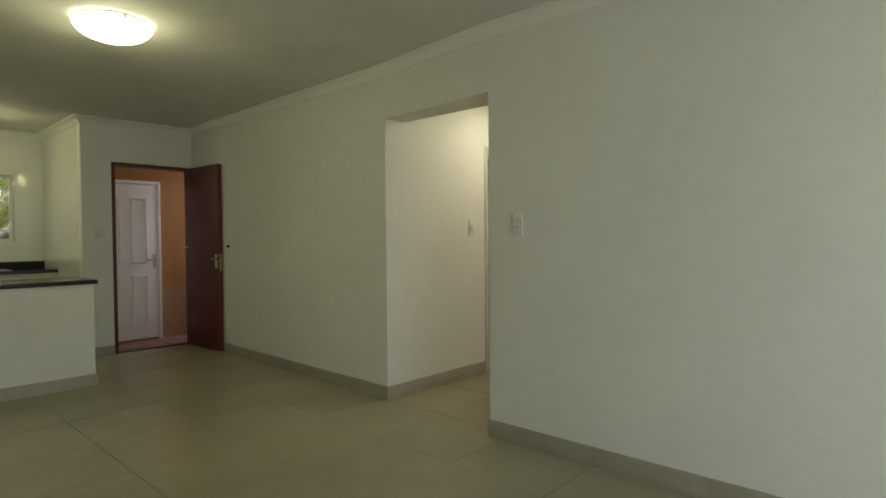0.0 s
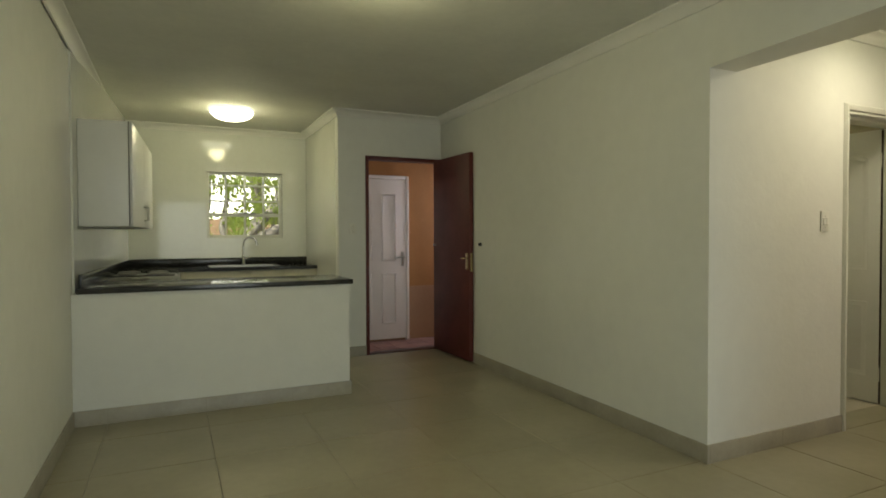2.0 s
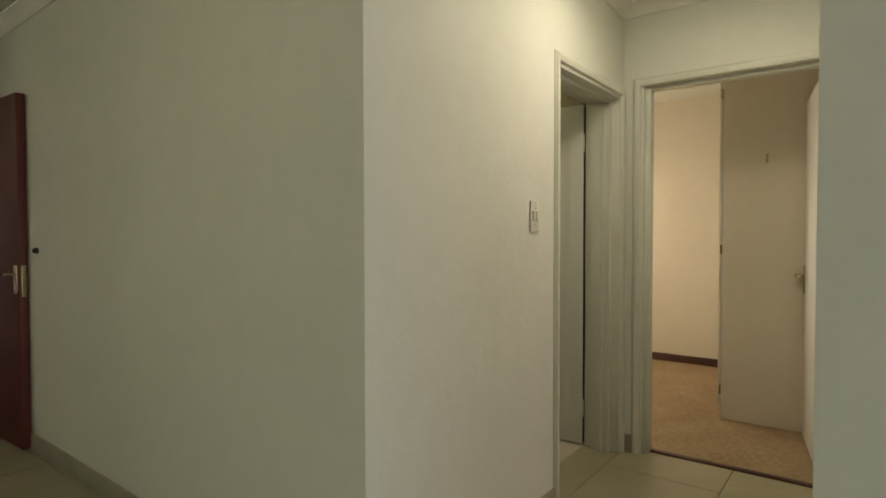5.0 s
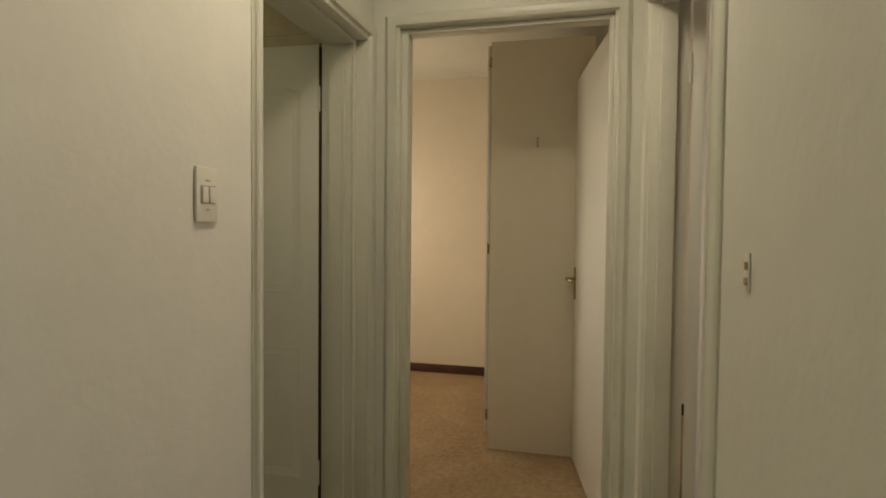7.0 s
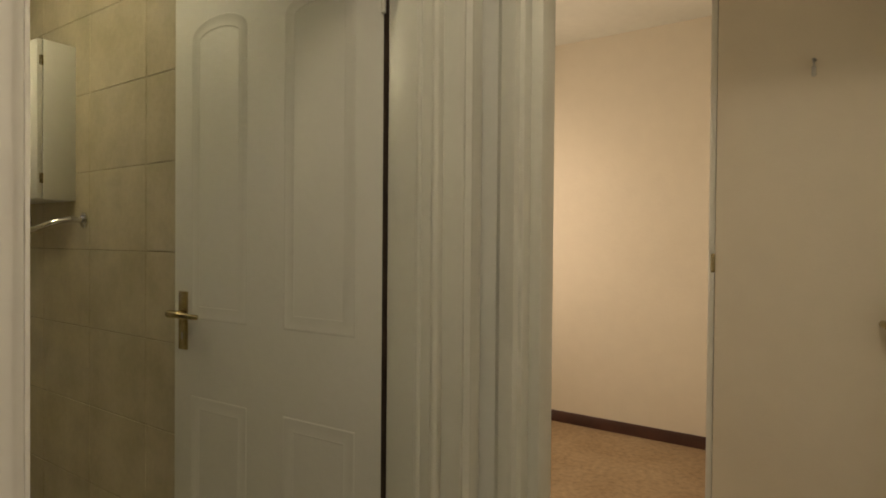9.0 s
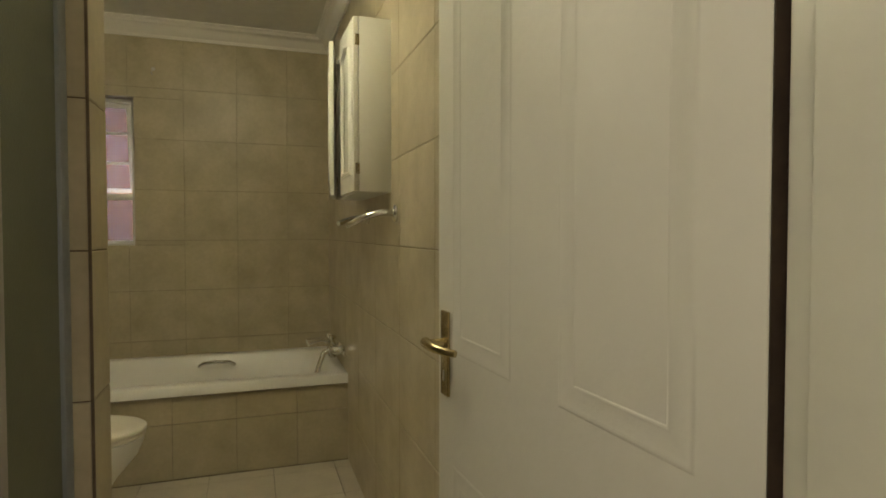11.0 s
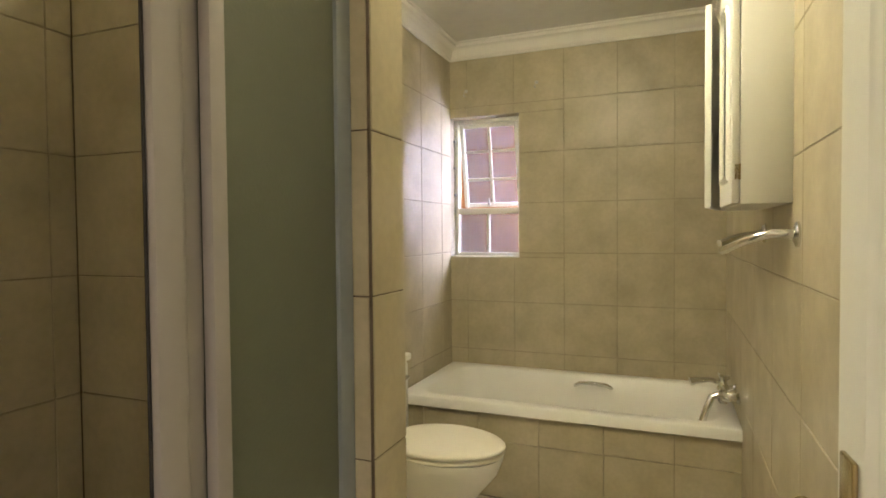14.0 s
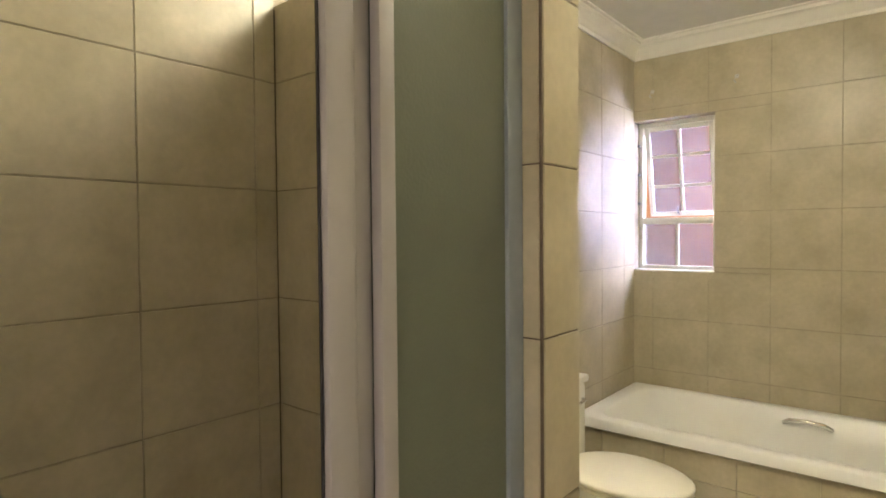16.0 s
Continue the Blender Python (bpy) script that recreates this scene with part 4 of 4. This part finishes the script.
def bath_mixer():
    m = thing("bath_mixer", "chrome wall-mounted bath mixer with hand shower", "tap", place=(BX1, 6.06, 0.555))
    for dy in (-0.075, 0.075):
        part("flange", tube(bmesh.new(), [(-0.002, dy, 0), (-0.012, dy, 0), (-0.02, dy, 0)], [0.025, 0.025, 0.018], 18), CHROME, m)
        part("valve", tube(bmesh.new(), [(-0.018, dy, 0), (-0.06, dy, 0), (-0.075, dy, 0)], [0.016, 0.02, 0.016], 14), CHROME, m)
        bm = tube(bmesh.new(), [(-0.06, dy, 0.0), (-0.06, dy * 1.6, 0.03)], [0.014, 0.018], 12)
        for k in range(4):
            a = math.pi / 2 * k + 0.4
            tube(bm, [(-0.06, dy * 1.5, 0.028), (-0.06 + 0.035 * math.cos(a), dy * 1.6, 0.03 + 0.035 * math.sin(a))], 0.007, 8)
        part("tap_head", bm, CHROME, m, "cross-shaped tap head")
    part("body", tube(bmesh.new(), [(-0.065, -0.085, 0), (-0.065, 0.085, 0)], 0.021, 16), CHROME, m)
    part("spout", tube(bmesh.new(), [(-0.07, 0, -0.005), (-0.11, -0.005, -0.02), (-0.135, -0.02, -0.075), (-0.15, -0.03, -0.125)], [0.017, 0.016, 0.014, 0.016], 12), CHROME, m)
    part("diverter", lathe(bmesh.new(), [(0, -0.045), (0.018, -0.045), (0.024, -0.03), (0.024, 0.02), (0.018, 0.035), (0.012, 0.05), (0.016, 0.06), (0.016, 0.075), (0, 0.08)], (-0.065, 0, 0), 18), CHROME, m)
    part("hand_shower", tube(bmesh.new(), [(-0.075, 0.02, 0.04), (-0.12, 0.0, 0.055), (-0.18, -0.02, 0.05), (-0.2, -0.025, 0.045)], [0.012, 0.011, 0.016, 0.02], 12), CHROME, m)


bath_mixer()


def toilet():
    w = thing("toilet", "white ceramic toilet with a closed cream seat lid", "toilet", place=(BX0, 5.43, 0))
    bm, rings = bmesh.new(), []

    def ring(cx, lx, ly, zz, back):
        r = []
        for k in range(28):
            a = 2 * math.pi * k / 28
            x, y = lx * math.cos(a), ly * math.sin(a)
            if x < 0:
                x *= back
            r.append(bm.verts.new((cx + x, y, zz)))
        rings.append(r)

    ring(0.36, 0.16, 0.11, 0.0, 1.0)
    ring(0.36, 0.155, 0.105, 0.03, 1.0)
    ring(0.37, 0.15, 0.095, 0.12, 1.0)
    ring(0.39, 0.19, 0.125, 0.22, 0.9)
    ring(0.42, 0.235, 0.17, 0.31, 0.85)
    ring(0.44, 0.24, 0.18, 0.37, 0.85)
    ring(0.44, 0.24, 0.182, 0.385, 0.85)
    for a, b in zip(rings, rings[1:]):
        for k in range(28):
            bm.faces.new((a[k], a[(k + 1) % 28], b[(k + 1) % 28], b[k]))
    bm.faces.new(rings[0])
    bm.faces.new(rings[-1])
    part("bowl", bm, CERAMIC, w, sharp=50)

    def oval(z0, z1, grow):
        bm, rr = bmesh.new(), []
        for g, zz in ((0.985, z0), (1.0, z0 + 0.004), (1.0, z1 - 0.006), (0.97, z1), (0.7, z1 + 0.004)):
            r = []
            for k in range(36):
                a = 2 * math.pi * k / 36
                r.append(bm.verts.new((0.445 + g * (0.245 + grow) * math.cos(a), g * (0.187 + grow) * math.sin(a) * (1 - 0.08 * math.cos(a)), zz)))
            rr.append(r)
        for a, b in zip(rr, rr[1:]):
            for k in range(36):
                bm.faces.new((a[k], a[(k + 1) % 36], b[(k + 1) % 36], b[k]))
        bm.faces.new(rr[0])
        bm.faces.new(rr[-1])
        return bm

    part("seat", oval(0.388, 0.405, -0.004), SEAT, w, "cream plastic seat", 50)
    part("lid", oval(0.409, 0.428, 0.0), SEAT, w, "cream plastic lid", 50)
    part("cistern", box(0.012, 0.18, -0.21, 0.21, 0.36, 0.69, 0.018), CERAMIC, w)
    part("cistern_lid", box(0.008, 0.19, -0.22, 0.22, 0.692, 0.725, 0.01), CERAMIC, w)
    part("flush_lever", tube(bmesh.new(), [(0.19, 0.15, 0.63), (0.205, 0.15, 0.63), (0.207, 0.09, 0.625)], 0.007, 8), CHROME, w)
    part("pedestal_back", box(0.10, 0.26, -0.09, 0.09, 0.001, 0.36, 0.02), CERAMIC, w)


toilet()


def medicine_cabinet():
    """On the right-hand wall; two doors facing into the room, both ajar."""
    c = thing("bathroom_cabinet", "white wooden bathroom wall cabinet with arched doors, ajar", "cabinet")
    x0, x1, y0, y1, z0, z1 = 5.565, BX1 - 0.001, 4.87, 5.42, 1.338, 1.94
    t = 0.016
    part("side_panel", box(x0, x1, y0, y0 + t, z0, z1, 0.001), DOOR_WHITE, c)
    part("side_panel", box(x0, x1, y1 - t, y1, z0, z1, 0.001), DOOR_WHITE, c)
    part("bottom_panel", box(x0, x1, y0 + t, y1 - t, z0, z0 + t, 0.001), DOOR_WHITE, c)
    part("top_panel", box(x0, x1, y0 + t, y1 - t, z1 - t, z1, 0.001), DOOR_WHITE, c)
    part("back_panel", box(x1 - 0.006, x1, y0 + t, y1 - t, z0 + t, z1 - t), DOOR_WHITE, c)
    part("shelf", box(x0 + 0.01, x1 - 0.007, y0 + t, y1 - t, 1.60, 1.612), DOOR_WHITE, c)
    for hy, ang, sgn in ((y0, 1.5, 1), (y1, -10, -1)):
        w = 0.272
        bm = box(-0.018, 0, min(0, sgn * w), max(0, sgn * w), z0 + 0.002, z1 - 0.002, 0.002)
        a, b = sorted((sgn * 0.05, sgn * (w - 0.05)))
        panel_mould(bm, -0.018, -1, a, b, z0 + 0.06, z1 - 0.13, 0.02, 0.007, arch=0.06)
        d = part("door", bm, DOOR_WHITE, c, "white panelled cabinet door")
        bm = bmesh.new()
        m, hw, zt = (a + b) / 2, (b - a) / 2 - 0.021, z1 - 0.13
        edge = [(m - hw, z0 + 0.081), (m + hw, z0 + 0.081)] + [(m + hw * math.cos(k * math.pi / 12), zt + 0.04 * math.sin(k * math.pi / 12)) for k in range(13)]
        bm.faces.new([bm.verts.new((-0.0188, *e)) for e in edge])
        bmesh.ops.extrude_face_region(bm, geom=bm.faces[:])
        for v in bm.verts[len(edge):]:
            v.co.x = -0.0195
        part("mirror", bm, MIRROR, d, "arched mirror panel")
        d.matrix_local = pose(x0 - 0.002, hy, 0, 0, 0, ang)
        for hz in (z0 + 0.08, z1 - 0.08):
            part("hinge", box(-0.012, 0.006, sgn * 0.004 - 0.004, sgn * 0.004 + 0.004, hz - 0.02, hz + 0.02, 0.001), BRASS, d)
    return c


medicine_cabinet()


def towel_arms():
    r = thing("towel_rail", "chrome double towel ring bracket on the tiled wall", "towel rail", place=(BX1, 4.80, 1.262))
    part("flange", tube(bmesh.new(), [(-0.002, 0, 0), (-0.012, 0, 0), (-0.018, 0, 0)], [0.03, 0.03, 0.016], 18), CHROME, r)
    part("arm", tube(bmesh.new(), [(-0.01, 0, 0), (-0.06, 0.0, 0.002), (-0.11, 0.02, -0.012), (-0.15, 0.06, -0.035), (-0.16, 0.075, -0.04)], 0.011, 12), CHROME, r)
    part("flange", tube(bmesh.new(), [(-0.002, 0.5, 0), (-0.012, 0.5, 0), (-0.018, 0.5, 0)], [0.03, 0.03, 0.016], 18), CHROME, r)
    part("arm", tube(bmesh.new(), [(-0.01, 0.5, 0), (-0.06, 0.5, -0.005), (-0.10, 0.48, -0.015), (-0.14, 0.45, -0.03)], 0.011, 12), CHROME, r)


towel_arms()

for hx, hz in ((4.665, 2.155), (4.225, 2.145)):
    h = thing("wall_hook", "small metal hook on the tiles above the window", "hook", "hooks above the window")
    part("base", tube(bmesh.new(), [(hx, BY1 - 0.001, hz), (hx, BY1 - 0.01, hz)], 0.011, 10), STEEL, h)
    part("hook", tube(bmesh.new(), [(hx, BY1 - 0.008, hz), (hx, BY1 - 0.03, hz - 0.008), (hx - 0.008, BY1 - 0.035, hz - 0.028), (hx - 0.004, BY1 - 0.02, hz - 0.035)], 0.004, 8), STEEL, h)


def shower():
    s = thing("shower_screen", "obscure green glass shower screen in a white aluminium frame, slid open", "shower screen")
    h = 1.86
    part("wall_profile", box(4.85, 4.878, 4.125, NY0 - 0.001, 0.1, h, 0.003), ALU_DARK, s, "bluish grey wall profile")
    part("glass", box(4.864, 4.87, 3.862, 4.127, 0.13, h - 0.03), SHOWER_GLASS, s, "obscure green glass")
    part("stile", box(4.858, 4.878, 3.834, 3.862, 0.12, h - 0.02, 0.004), ALU, s, "white aluminium stile")
    part("inner_stile", box(4.838, 4.857, 3.806, 3.838, 0.12, h - 0.02, 0.004), ALU, s, "white aluminium stile")
    part("rear_glass", box(4.842, 4.848, 3.838, 4.13, 0.13, h - 0.03), SHOWER_GLASS, s, "obscure green glass")
    part("end_stile", box(4.846, 4.868, 3.757, 3.805, 0.12, h - 0.02, 0.009), ALU, s, "rounded white aluminium edge")
    part("seal", box(4.8535, 4.858, 3.7525, 3.7565, 0.12, h - 0.02, 0.002), RUBBER, s, "black magnetic seal")
    part("top_rail", box(4.832, 4.888, BY0 + 0.015, NY0 - 0.001, h, h + 0.04, 0.004), ALU, s)
    part("bottom_rail", box(4.832, 4.888, BY0 + 0.015, NY0 - 0.001, 0.1, 0.12, 0.004), ALU, s)
    return s


shower()
solid("shower_kerb", box(4.80, NX - 0.008, BY0 + 0.012, NY0, 0, 0.10, 0.004), BATH_TILE, "tiled shower kerb", "kerb")

# ---- garden behind the kitchen window ----
solid("garden_wall", box(-3, 8, 14.6, 14.8, -0.12, 1.62), GARDEN_WALL, "sunlit tan garden wall", "wall")
solid("backdrop", box(-14, 18, 24.0, 24.2, -0.12, 9.0), DAY, "bright hazy sky beyond the garden", "sky")


def tree(name, place, height, spread, seed, label):
    rnd = random.Random(seed)
    t = thing(name, label, "tree", "garden trees", place=place)
    bm = bmesh.new()
    tips = []
    for k in range(7):
        a = rnd.uniform(0, 6.28)
        lean = rnd.uniform(0.15, 0.5) * spread
        h = height * rnd.uniform(0.65, 1.0)
        pts = [(0.06 * math.cos(a), 0.06 * math.sin(a), 0), (lean * 0.35 * math.cos(a), lean * 0.35 * math.sin(a), h * 0.4), (lean * 0.8 * math.cos(a + 0.3), lean * 0.8 * math.sin(a + 0.3), h * 0.75), (lean * math.cos(a + 0.5), lean * math.sin(a + 0.5), h)]
        tube(bm, pts, [0.09, 0.065, 0.04, 0.015], 8)
        tips += [Vector(p) for p in pts[1:]]
    part("trunk", bm, BARK, t)
    verts, faces = [], []
    for tip in tips:
        for c in range(4):
            cen = tip + Vector([rnd.gauss(0, 0.22 * spread) for _ in range(3)])
            for _ in range(26):
                p = cen + Vector([rnd.gauss(0, 0.13) for _ in range(3)])
                e = Euler([rnd.uniform(0, 6.28) for _ in range(3)]).to_matrix()
                s = rnd.uniform(0.03, 0.07)
                n = len(verts)
                verts += [p + e @ Vector(v) * s for v in ((-1, 0, 0), (0, -0.4, 0.08), (1, 0, 0), (0, 0.4, 0.08))]
                faces.append((n, n + 1, n + 2, n + 3))
    me = bpy.data.meshes.new("crown")
    me.from_pydata(verts, [], faces)
    me.materials.append(LEAF)
    crown = new("crown", me)
    crown.parent = t


tree("garden_tree", (1.2, 11.6, -0.12), 3.4, 1.3, 3, "leafy garden tree with forked pale trunk")
tree("garden_tree", (2.7, 12.4, -0.12), 3.8, 1.4, 5, "leafy garden tree with slanting branches")
tree("garden_tree", (4.3, 13.2, -0.12), 3.6, 1.5, 8, "leafy garden tree with slanting branches")
tree("garden_shrub", (0.2, 13.0, -0.12), 2.6, 1.3, 11, "dense green garden shrub")



def leaning_tree():
    """An old tree with a thick pale trunk that leans across the window, and a few heavy clumps of leaves."""
    rnd = random.Random(21)
    t = thing("garden_tree", "old garden tree with a thick pale leaning trunk", "tree", "garden trees")
    limbs = [([(1.7, 11.0, -0.12), (1.95, 11.1, 0.8), (2.25, 11.2, 1.32), (2.65, 11.35, 1.72), (3.1, 11.6, 2.3)], [0.16, 0.13, 0.11, 0.09, 0.05]),
             ([(2.0, 11.1, 0.9), (2.45, 11.15, 1.22), (3.0, 11.3, 1.5), (3.6, 11.5, 2.0)], [0.10, 0.09, 0.07, 0.04]),
             ([(1.9, 11.1, 0.75), (1.8, 11.2, 1.4), (1.92, 11.3, 2.0), (1.8, 11.4, 2.6)], [0.08, 0.05, 0.035, 0.02])]
    bm = bmesh.new()
    for pts, radii in limbs:
        tube(bm, pts, radii, 10)
    part("trunk", bm, BARK, t)
    verts, faces = [], []
    for k in range(34):
        line = limbs[k % 3][0]
        q = rnd.randrange(2, len(line))
        c = Vector(line[q - 1]).lerp(Vector(line[q]), rnd.random()) + Vector((rnd.gauss(0, 0.2), rnd.gauss(0, 0.25), rnd.uniform(0.05, 0.5)))
        for _ in range(60):
            p = c + Vector((rnd.gauss(0, 0.11), rnd.gauss(0, 0.11), rnd.gauss(0, 0.08)))
            e, r, n = Euler([rnd.uniform(0, 6.28) for _ in range(3)]).to_matrix(), rnd.uniform(0.025, 0.06), len(verts)
            verts += [p + e @ Vector(v) * r for v in ((-1, 0, 0), (0, -0.45, 0.08), (1, 0, 0), (0, 0.45, 0.08))]
            faces.append((n, n + 1, n + 2, n + 3))
    me = bpy.data.meshes.new("crown")
    me.from_pydata(verts, [], faces)
    me.materials.append(LEAF)
    new("crown", me).parent = t


def spiky_plant(x, y, h, seed):
    rnd = random.Random(seed)
    t = thing("spiky_plant", "yellow-green spiky garden plant in the sun", "plant", place=(x, y, -0.12))
    part("stem", tube(bmesh.new(), [(0, 0, 0), (0.02, 0, h * 0.6), (0, 0.02, h * 0.8)], [0.05, 0.04, 0.03], 8), BARK, t)
    for k in range(22):
        a, up, r = rnd.uniform(0, 6.28), rnd.uniform(0.1, 1.2), rnd.uniform(0.3, 0.45)
        d, side = Vector((math.cos(a), math.sin(a), 0)), Vector((-math.sin(a), math.cos(a), 0))
        base = Vector((0, 0.02, h * 0.78))
        tip, mid = base + d * r * math.cos(up) + Vector((0, 0, r * math.sin(up))), base + d * r * 0.5 * math.cos(up) + Vector((0, 0, r * 0.62 * math.sin(up) + 0.03))
        bm = bmesh.new()
        v = [bm.verts.new(p) for p in (base - side * 0.012, base + side * 0.012, mid + side * 0.022, tip, mid - side * 0.022)]
        bm.faces.new(v)
        part("blade", bm, LEAF, t)


leaning_tree()
spiky_plant(2.0, 10.6, 1.6, 2)
spiky_plant(1.45, 10.9, 1.5, 6)

# ---- tiles, piece by piece ----
TILE_MESH = {}


def tile_mesh(w, h, t, bev, material):
    key = (round(w, 3), round(h, 3), t, material.name)
    if key not in TILE_MESH:
        me = bpy.data.meshes.new("tile")
        a, b = w / 2, h / 2
        v = [(-a, -b, 0), (a, -b, 0), (a, b, 0), (-a, b, 0), (-a, -b, t - bev), (a, -b, t - bev), (a, b, t - bev), (-a, b, t - bev), (-a + bev, -b + bev, t), (a - bev, -b + bev, t), (a - bev, b - bev, t), (-a + bev, b - bev, t)]
        f = [(0, 1, 5, 4), (1, 2, 6, 5), (2, 3, 7, 6), (3, 0, 4, 7), (4, 5, 9, 8), (5, 6, 10, 9), (6, 7, 11, 10), (7, 4, 8, 11), (8, 9, 10, 11)]
        me.from_pydata(v, [], f)
        me.materials.append(material)
        TILE_MESH[key] = me
    return TILE_MESH[key]


def tiled(parent, us, vs, to_world, material, joint=0.003, t=0.009, hole=None, upright=0.0, rnd=random.Random(4), name="tile"):
    """Tiles between the lines us and vs; to_world(u, v) gives the matrix of a tile's back centre. hole: (u0, u1, v0, v1) left open."""
    for i in range(len(us) - 1):
        for j in range(len(vs) - 1):
            cells = [(us[i], us[i + 1], vs[j], vs[j + 1])]
            if hole:
                h0, h1, k0, k1 = hole
                u0, u1, v0, v1 = cells[0]
                if u0 < h1 and u1 > h0 and v0 < k1 and v1 > k0:
                    cells = []
                    if v0 < k0:
                        cells.append((u0, u1, v0, k0))
                    if v1 > k1:
                        cells.append((u0, u1, k1, v1))
                    m0, m1 = max(v0, k0), min(v1, k1)
                    if u0 < h0:
                        cells.append((u0, h0, m0, m1))
                    if u1 > h1:
                        cells.append((h1, u1, m0, m1))
            for u0, u1, v0, v1 in cells:
                w, h = u1 - u0 - (upright or joint), v1 - v0 - joint
                if w < 0.012 or h < 0.012:
                    continue
                ob = new(name, tile_mesh(w, h, t, 0.0015, material))
                ob.parent = parent
                ob.matrix_world = to_world((u0 + u1) / 2, (v0 + v1) / 2) @ pose(0, 0, 0, rnd.uniform(-0.12, 0.12), rnd.uniform(-0.12, 0.12), 0)


def lines(a0, a1, start, step):
    k = math.ceil((a0 - start) / step + 1e-6)
    out = [a0]
    while start + k * step < a1 - 1e-6:
        if start + k * step > a0 + 1e-6:
            out.append(start + k * step)
        k += 1
    return out + [a1]


def ob_of(name):
    return bpy.data.objects[name]


ZT = lines(0.0, ZB - 0.06, -0.045, 0.2985)
north = lambda u, v: pose(u, BY1 + 0.002, v, 90, 0, 0)
east = lambda u, v: pose(BX1 + 0.002, u, v, 90, 0, -90)
west = lambda u, v: pose(BX0 - 0.002, u, v, 90, 0, 90)
tiled(ob_of("wall_bathroom_north"), lines(BX0, BX1, 4.526, 0.2985), ZT, north, BATH_TILE, joint=0.0034, upright=0.0018, hole=BW)
tiled(ob_of("wall_bathroom_east"), lines(BY0, BY1, 4.36, 0.3985), ZT, east, BATH_TILE, joint=0.0034, upright=0.0025)
ZS = lines(0.0, ZB - 0.06, 0.005, 0.2925)
tiled(ob_of("wall_bathroom_west"), lines(NY1, BY1, 4.4, 0.2985), ZT, west, BATH_TILE, joint=0.0034, upright=0.002)
tiled(ob_of("wall_shower_back"), lines(BY0 + 0.012, NY0, 3.838, 0.274), lines(0.0, ZB - 0.1, 1.184, 0.267), lambda u, v: pose(SX - 0.009, u, v, 90, 0, 90), BATH_TILE, joint=0.0028, upright=0.0024)
nib = ob_of("shower_nib_wall")
ZN = lines(0.0, NZ, 1.16, 0.2965)
tiled(nib, lines(SX, NX - 0.075, SX, 0.2985), lines(0.0, NZ, 1.184, 0.267), lambda u, v: pose(u, NY0 + 0.009, v, 90, 0, 0), BATH_TILE, joint=0.0018)
tiled(nib, [NX - 0.075, NX - 0.004], ZN, lambda u, v: pose(u, NY0 + 0.009, v, 90, 0, 0), BATH_TILE)
tiled(nib, [NY0 + 0.007, NY1], ZN, lambda u, v: pose(NX - 0.009, u, v, 90, 0, 90), BATH_TILE)
tiled(nib, lines(BX0, NX, BX0 + 0.1, 0.2985), ZN, lambda u, v: pose(u, NY1 - 0.009, v, 90, 0, 180), BATH_TILE)
tiled(nib, lines(BX0, NX, BX0 + 0.1, 0.2985), [NY0, NY1], lambda u, v: pose(u, v, NZ - 0.009, 0, 0, 0), BATH_TILE)
tiled(ob_of("bath_front_wall"), lines(BX0, BX1, 4.835, 0.2925), [0.0, 0.272, 0.402], lambda u, v: pose(u, 5.897, v, 90, 0, 0), BATH_TILE)
tiled(ob_of("wall_hall_bathroom"), [BX0, 4.4, 4.78], ZS, lambda u, v: pose(u, BY0 - 0.001, v, 90, 0, 180), BATH_TILE)
flat = lambda u, v: pose(u, v, -0.013)
tiled(FLOOR, lines(BX0, BX1, 4.7, 0.3), lines(BY0, 5.885, 5.5, 0.3), flat, BATH_FLOOR, t=0.013)
tiled(FLOOR, lines(XL, XF, 1.245, 0.5975), lines(YB, YD, 1.885, 0.5975), flat, FLOOR_TILE, t=0.013, joint=0.0022)
tiled(FLOOR, lines(XR, HX1 + 0.07, 1.245, 0.5975), lines(HY0, HY1, 1.885, 0.5975), flat, FLOOR_TILE, t=0.013, joint=0.003)
tiled(FLOOR, [4.85, 5.625], [HY1, BY0], flat, FLOOR_TILE, t=0.013, joint=0.003)
tiled(FLOOR, lines(XL, XN, 1.245, 0.5975), lines(YD, YK, 1.885, 0.5975), flat, FLOOR_TILE, t=0.013, joint=0.003)
tiled(PORCH_FLOOR, lines(XN + 0.12, 5.2, XN + 0.12, 0.21), lines(YD + 0.12, PY + 0.03, YD + 0.12, 0.105), lambda u, v: pose(u, v, -0.031), PAVER, t=0.012, joint=0.006, name="paver")


# ---- joints of the tiled skirting ----
def skirting_joints(parent, axis, at, side, a0, a1, h=0.1):
    """Thin grout lines between the skirting tiles, 0.6 m apart, standing just proud of their face."""
    for u in lines(a0, a1, 1.245 if axis == "x" else 1.885, 0.5975)[1:-1]:
        d0, d1 = sorted((at + side * 0.006, at + side * 0.0114))
        b = box(u - 0.0012, u + 0.0012, d0, d1, 0.0, h - 0.003) if axis == "x" else box(d0, d1, u - 0.0012, u + 0.0012, 0.0, h - 0.003)
        part("joint", b, SKIRT_JOINT, ob_of(parent))


skirting_joints("baseboard_east", "y", XS, -1, YB, OY0)
skirting_joints("baseboard_corner", "x", HY1, -1, XR, 4.80)
skirting_joints("baseboard_west", "y", XL, 1, YB, 5.2)
skirting_joints("baseboard_peninsula", "x", 5.226, -1, XL, 2.283)
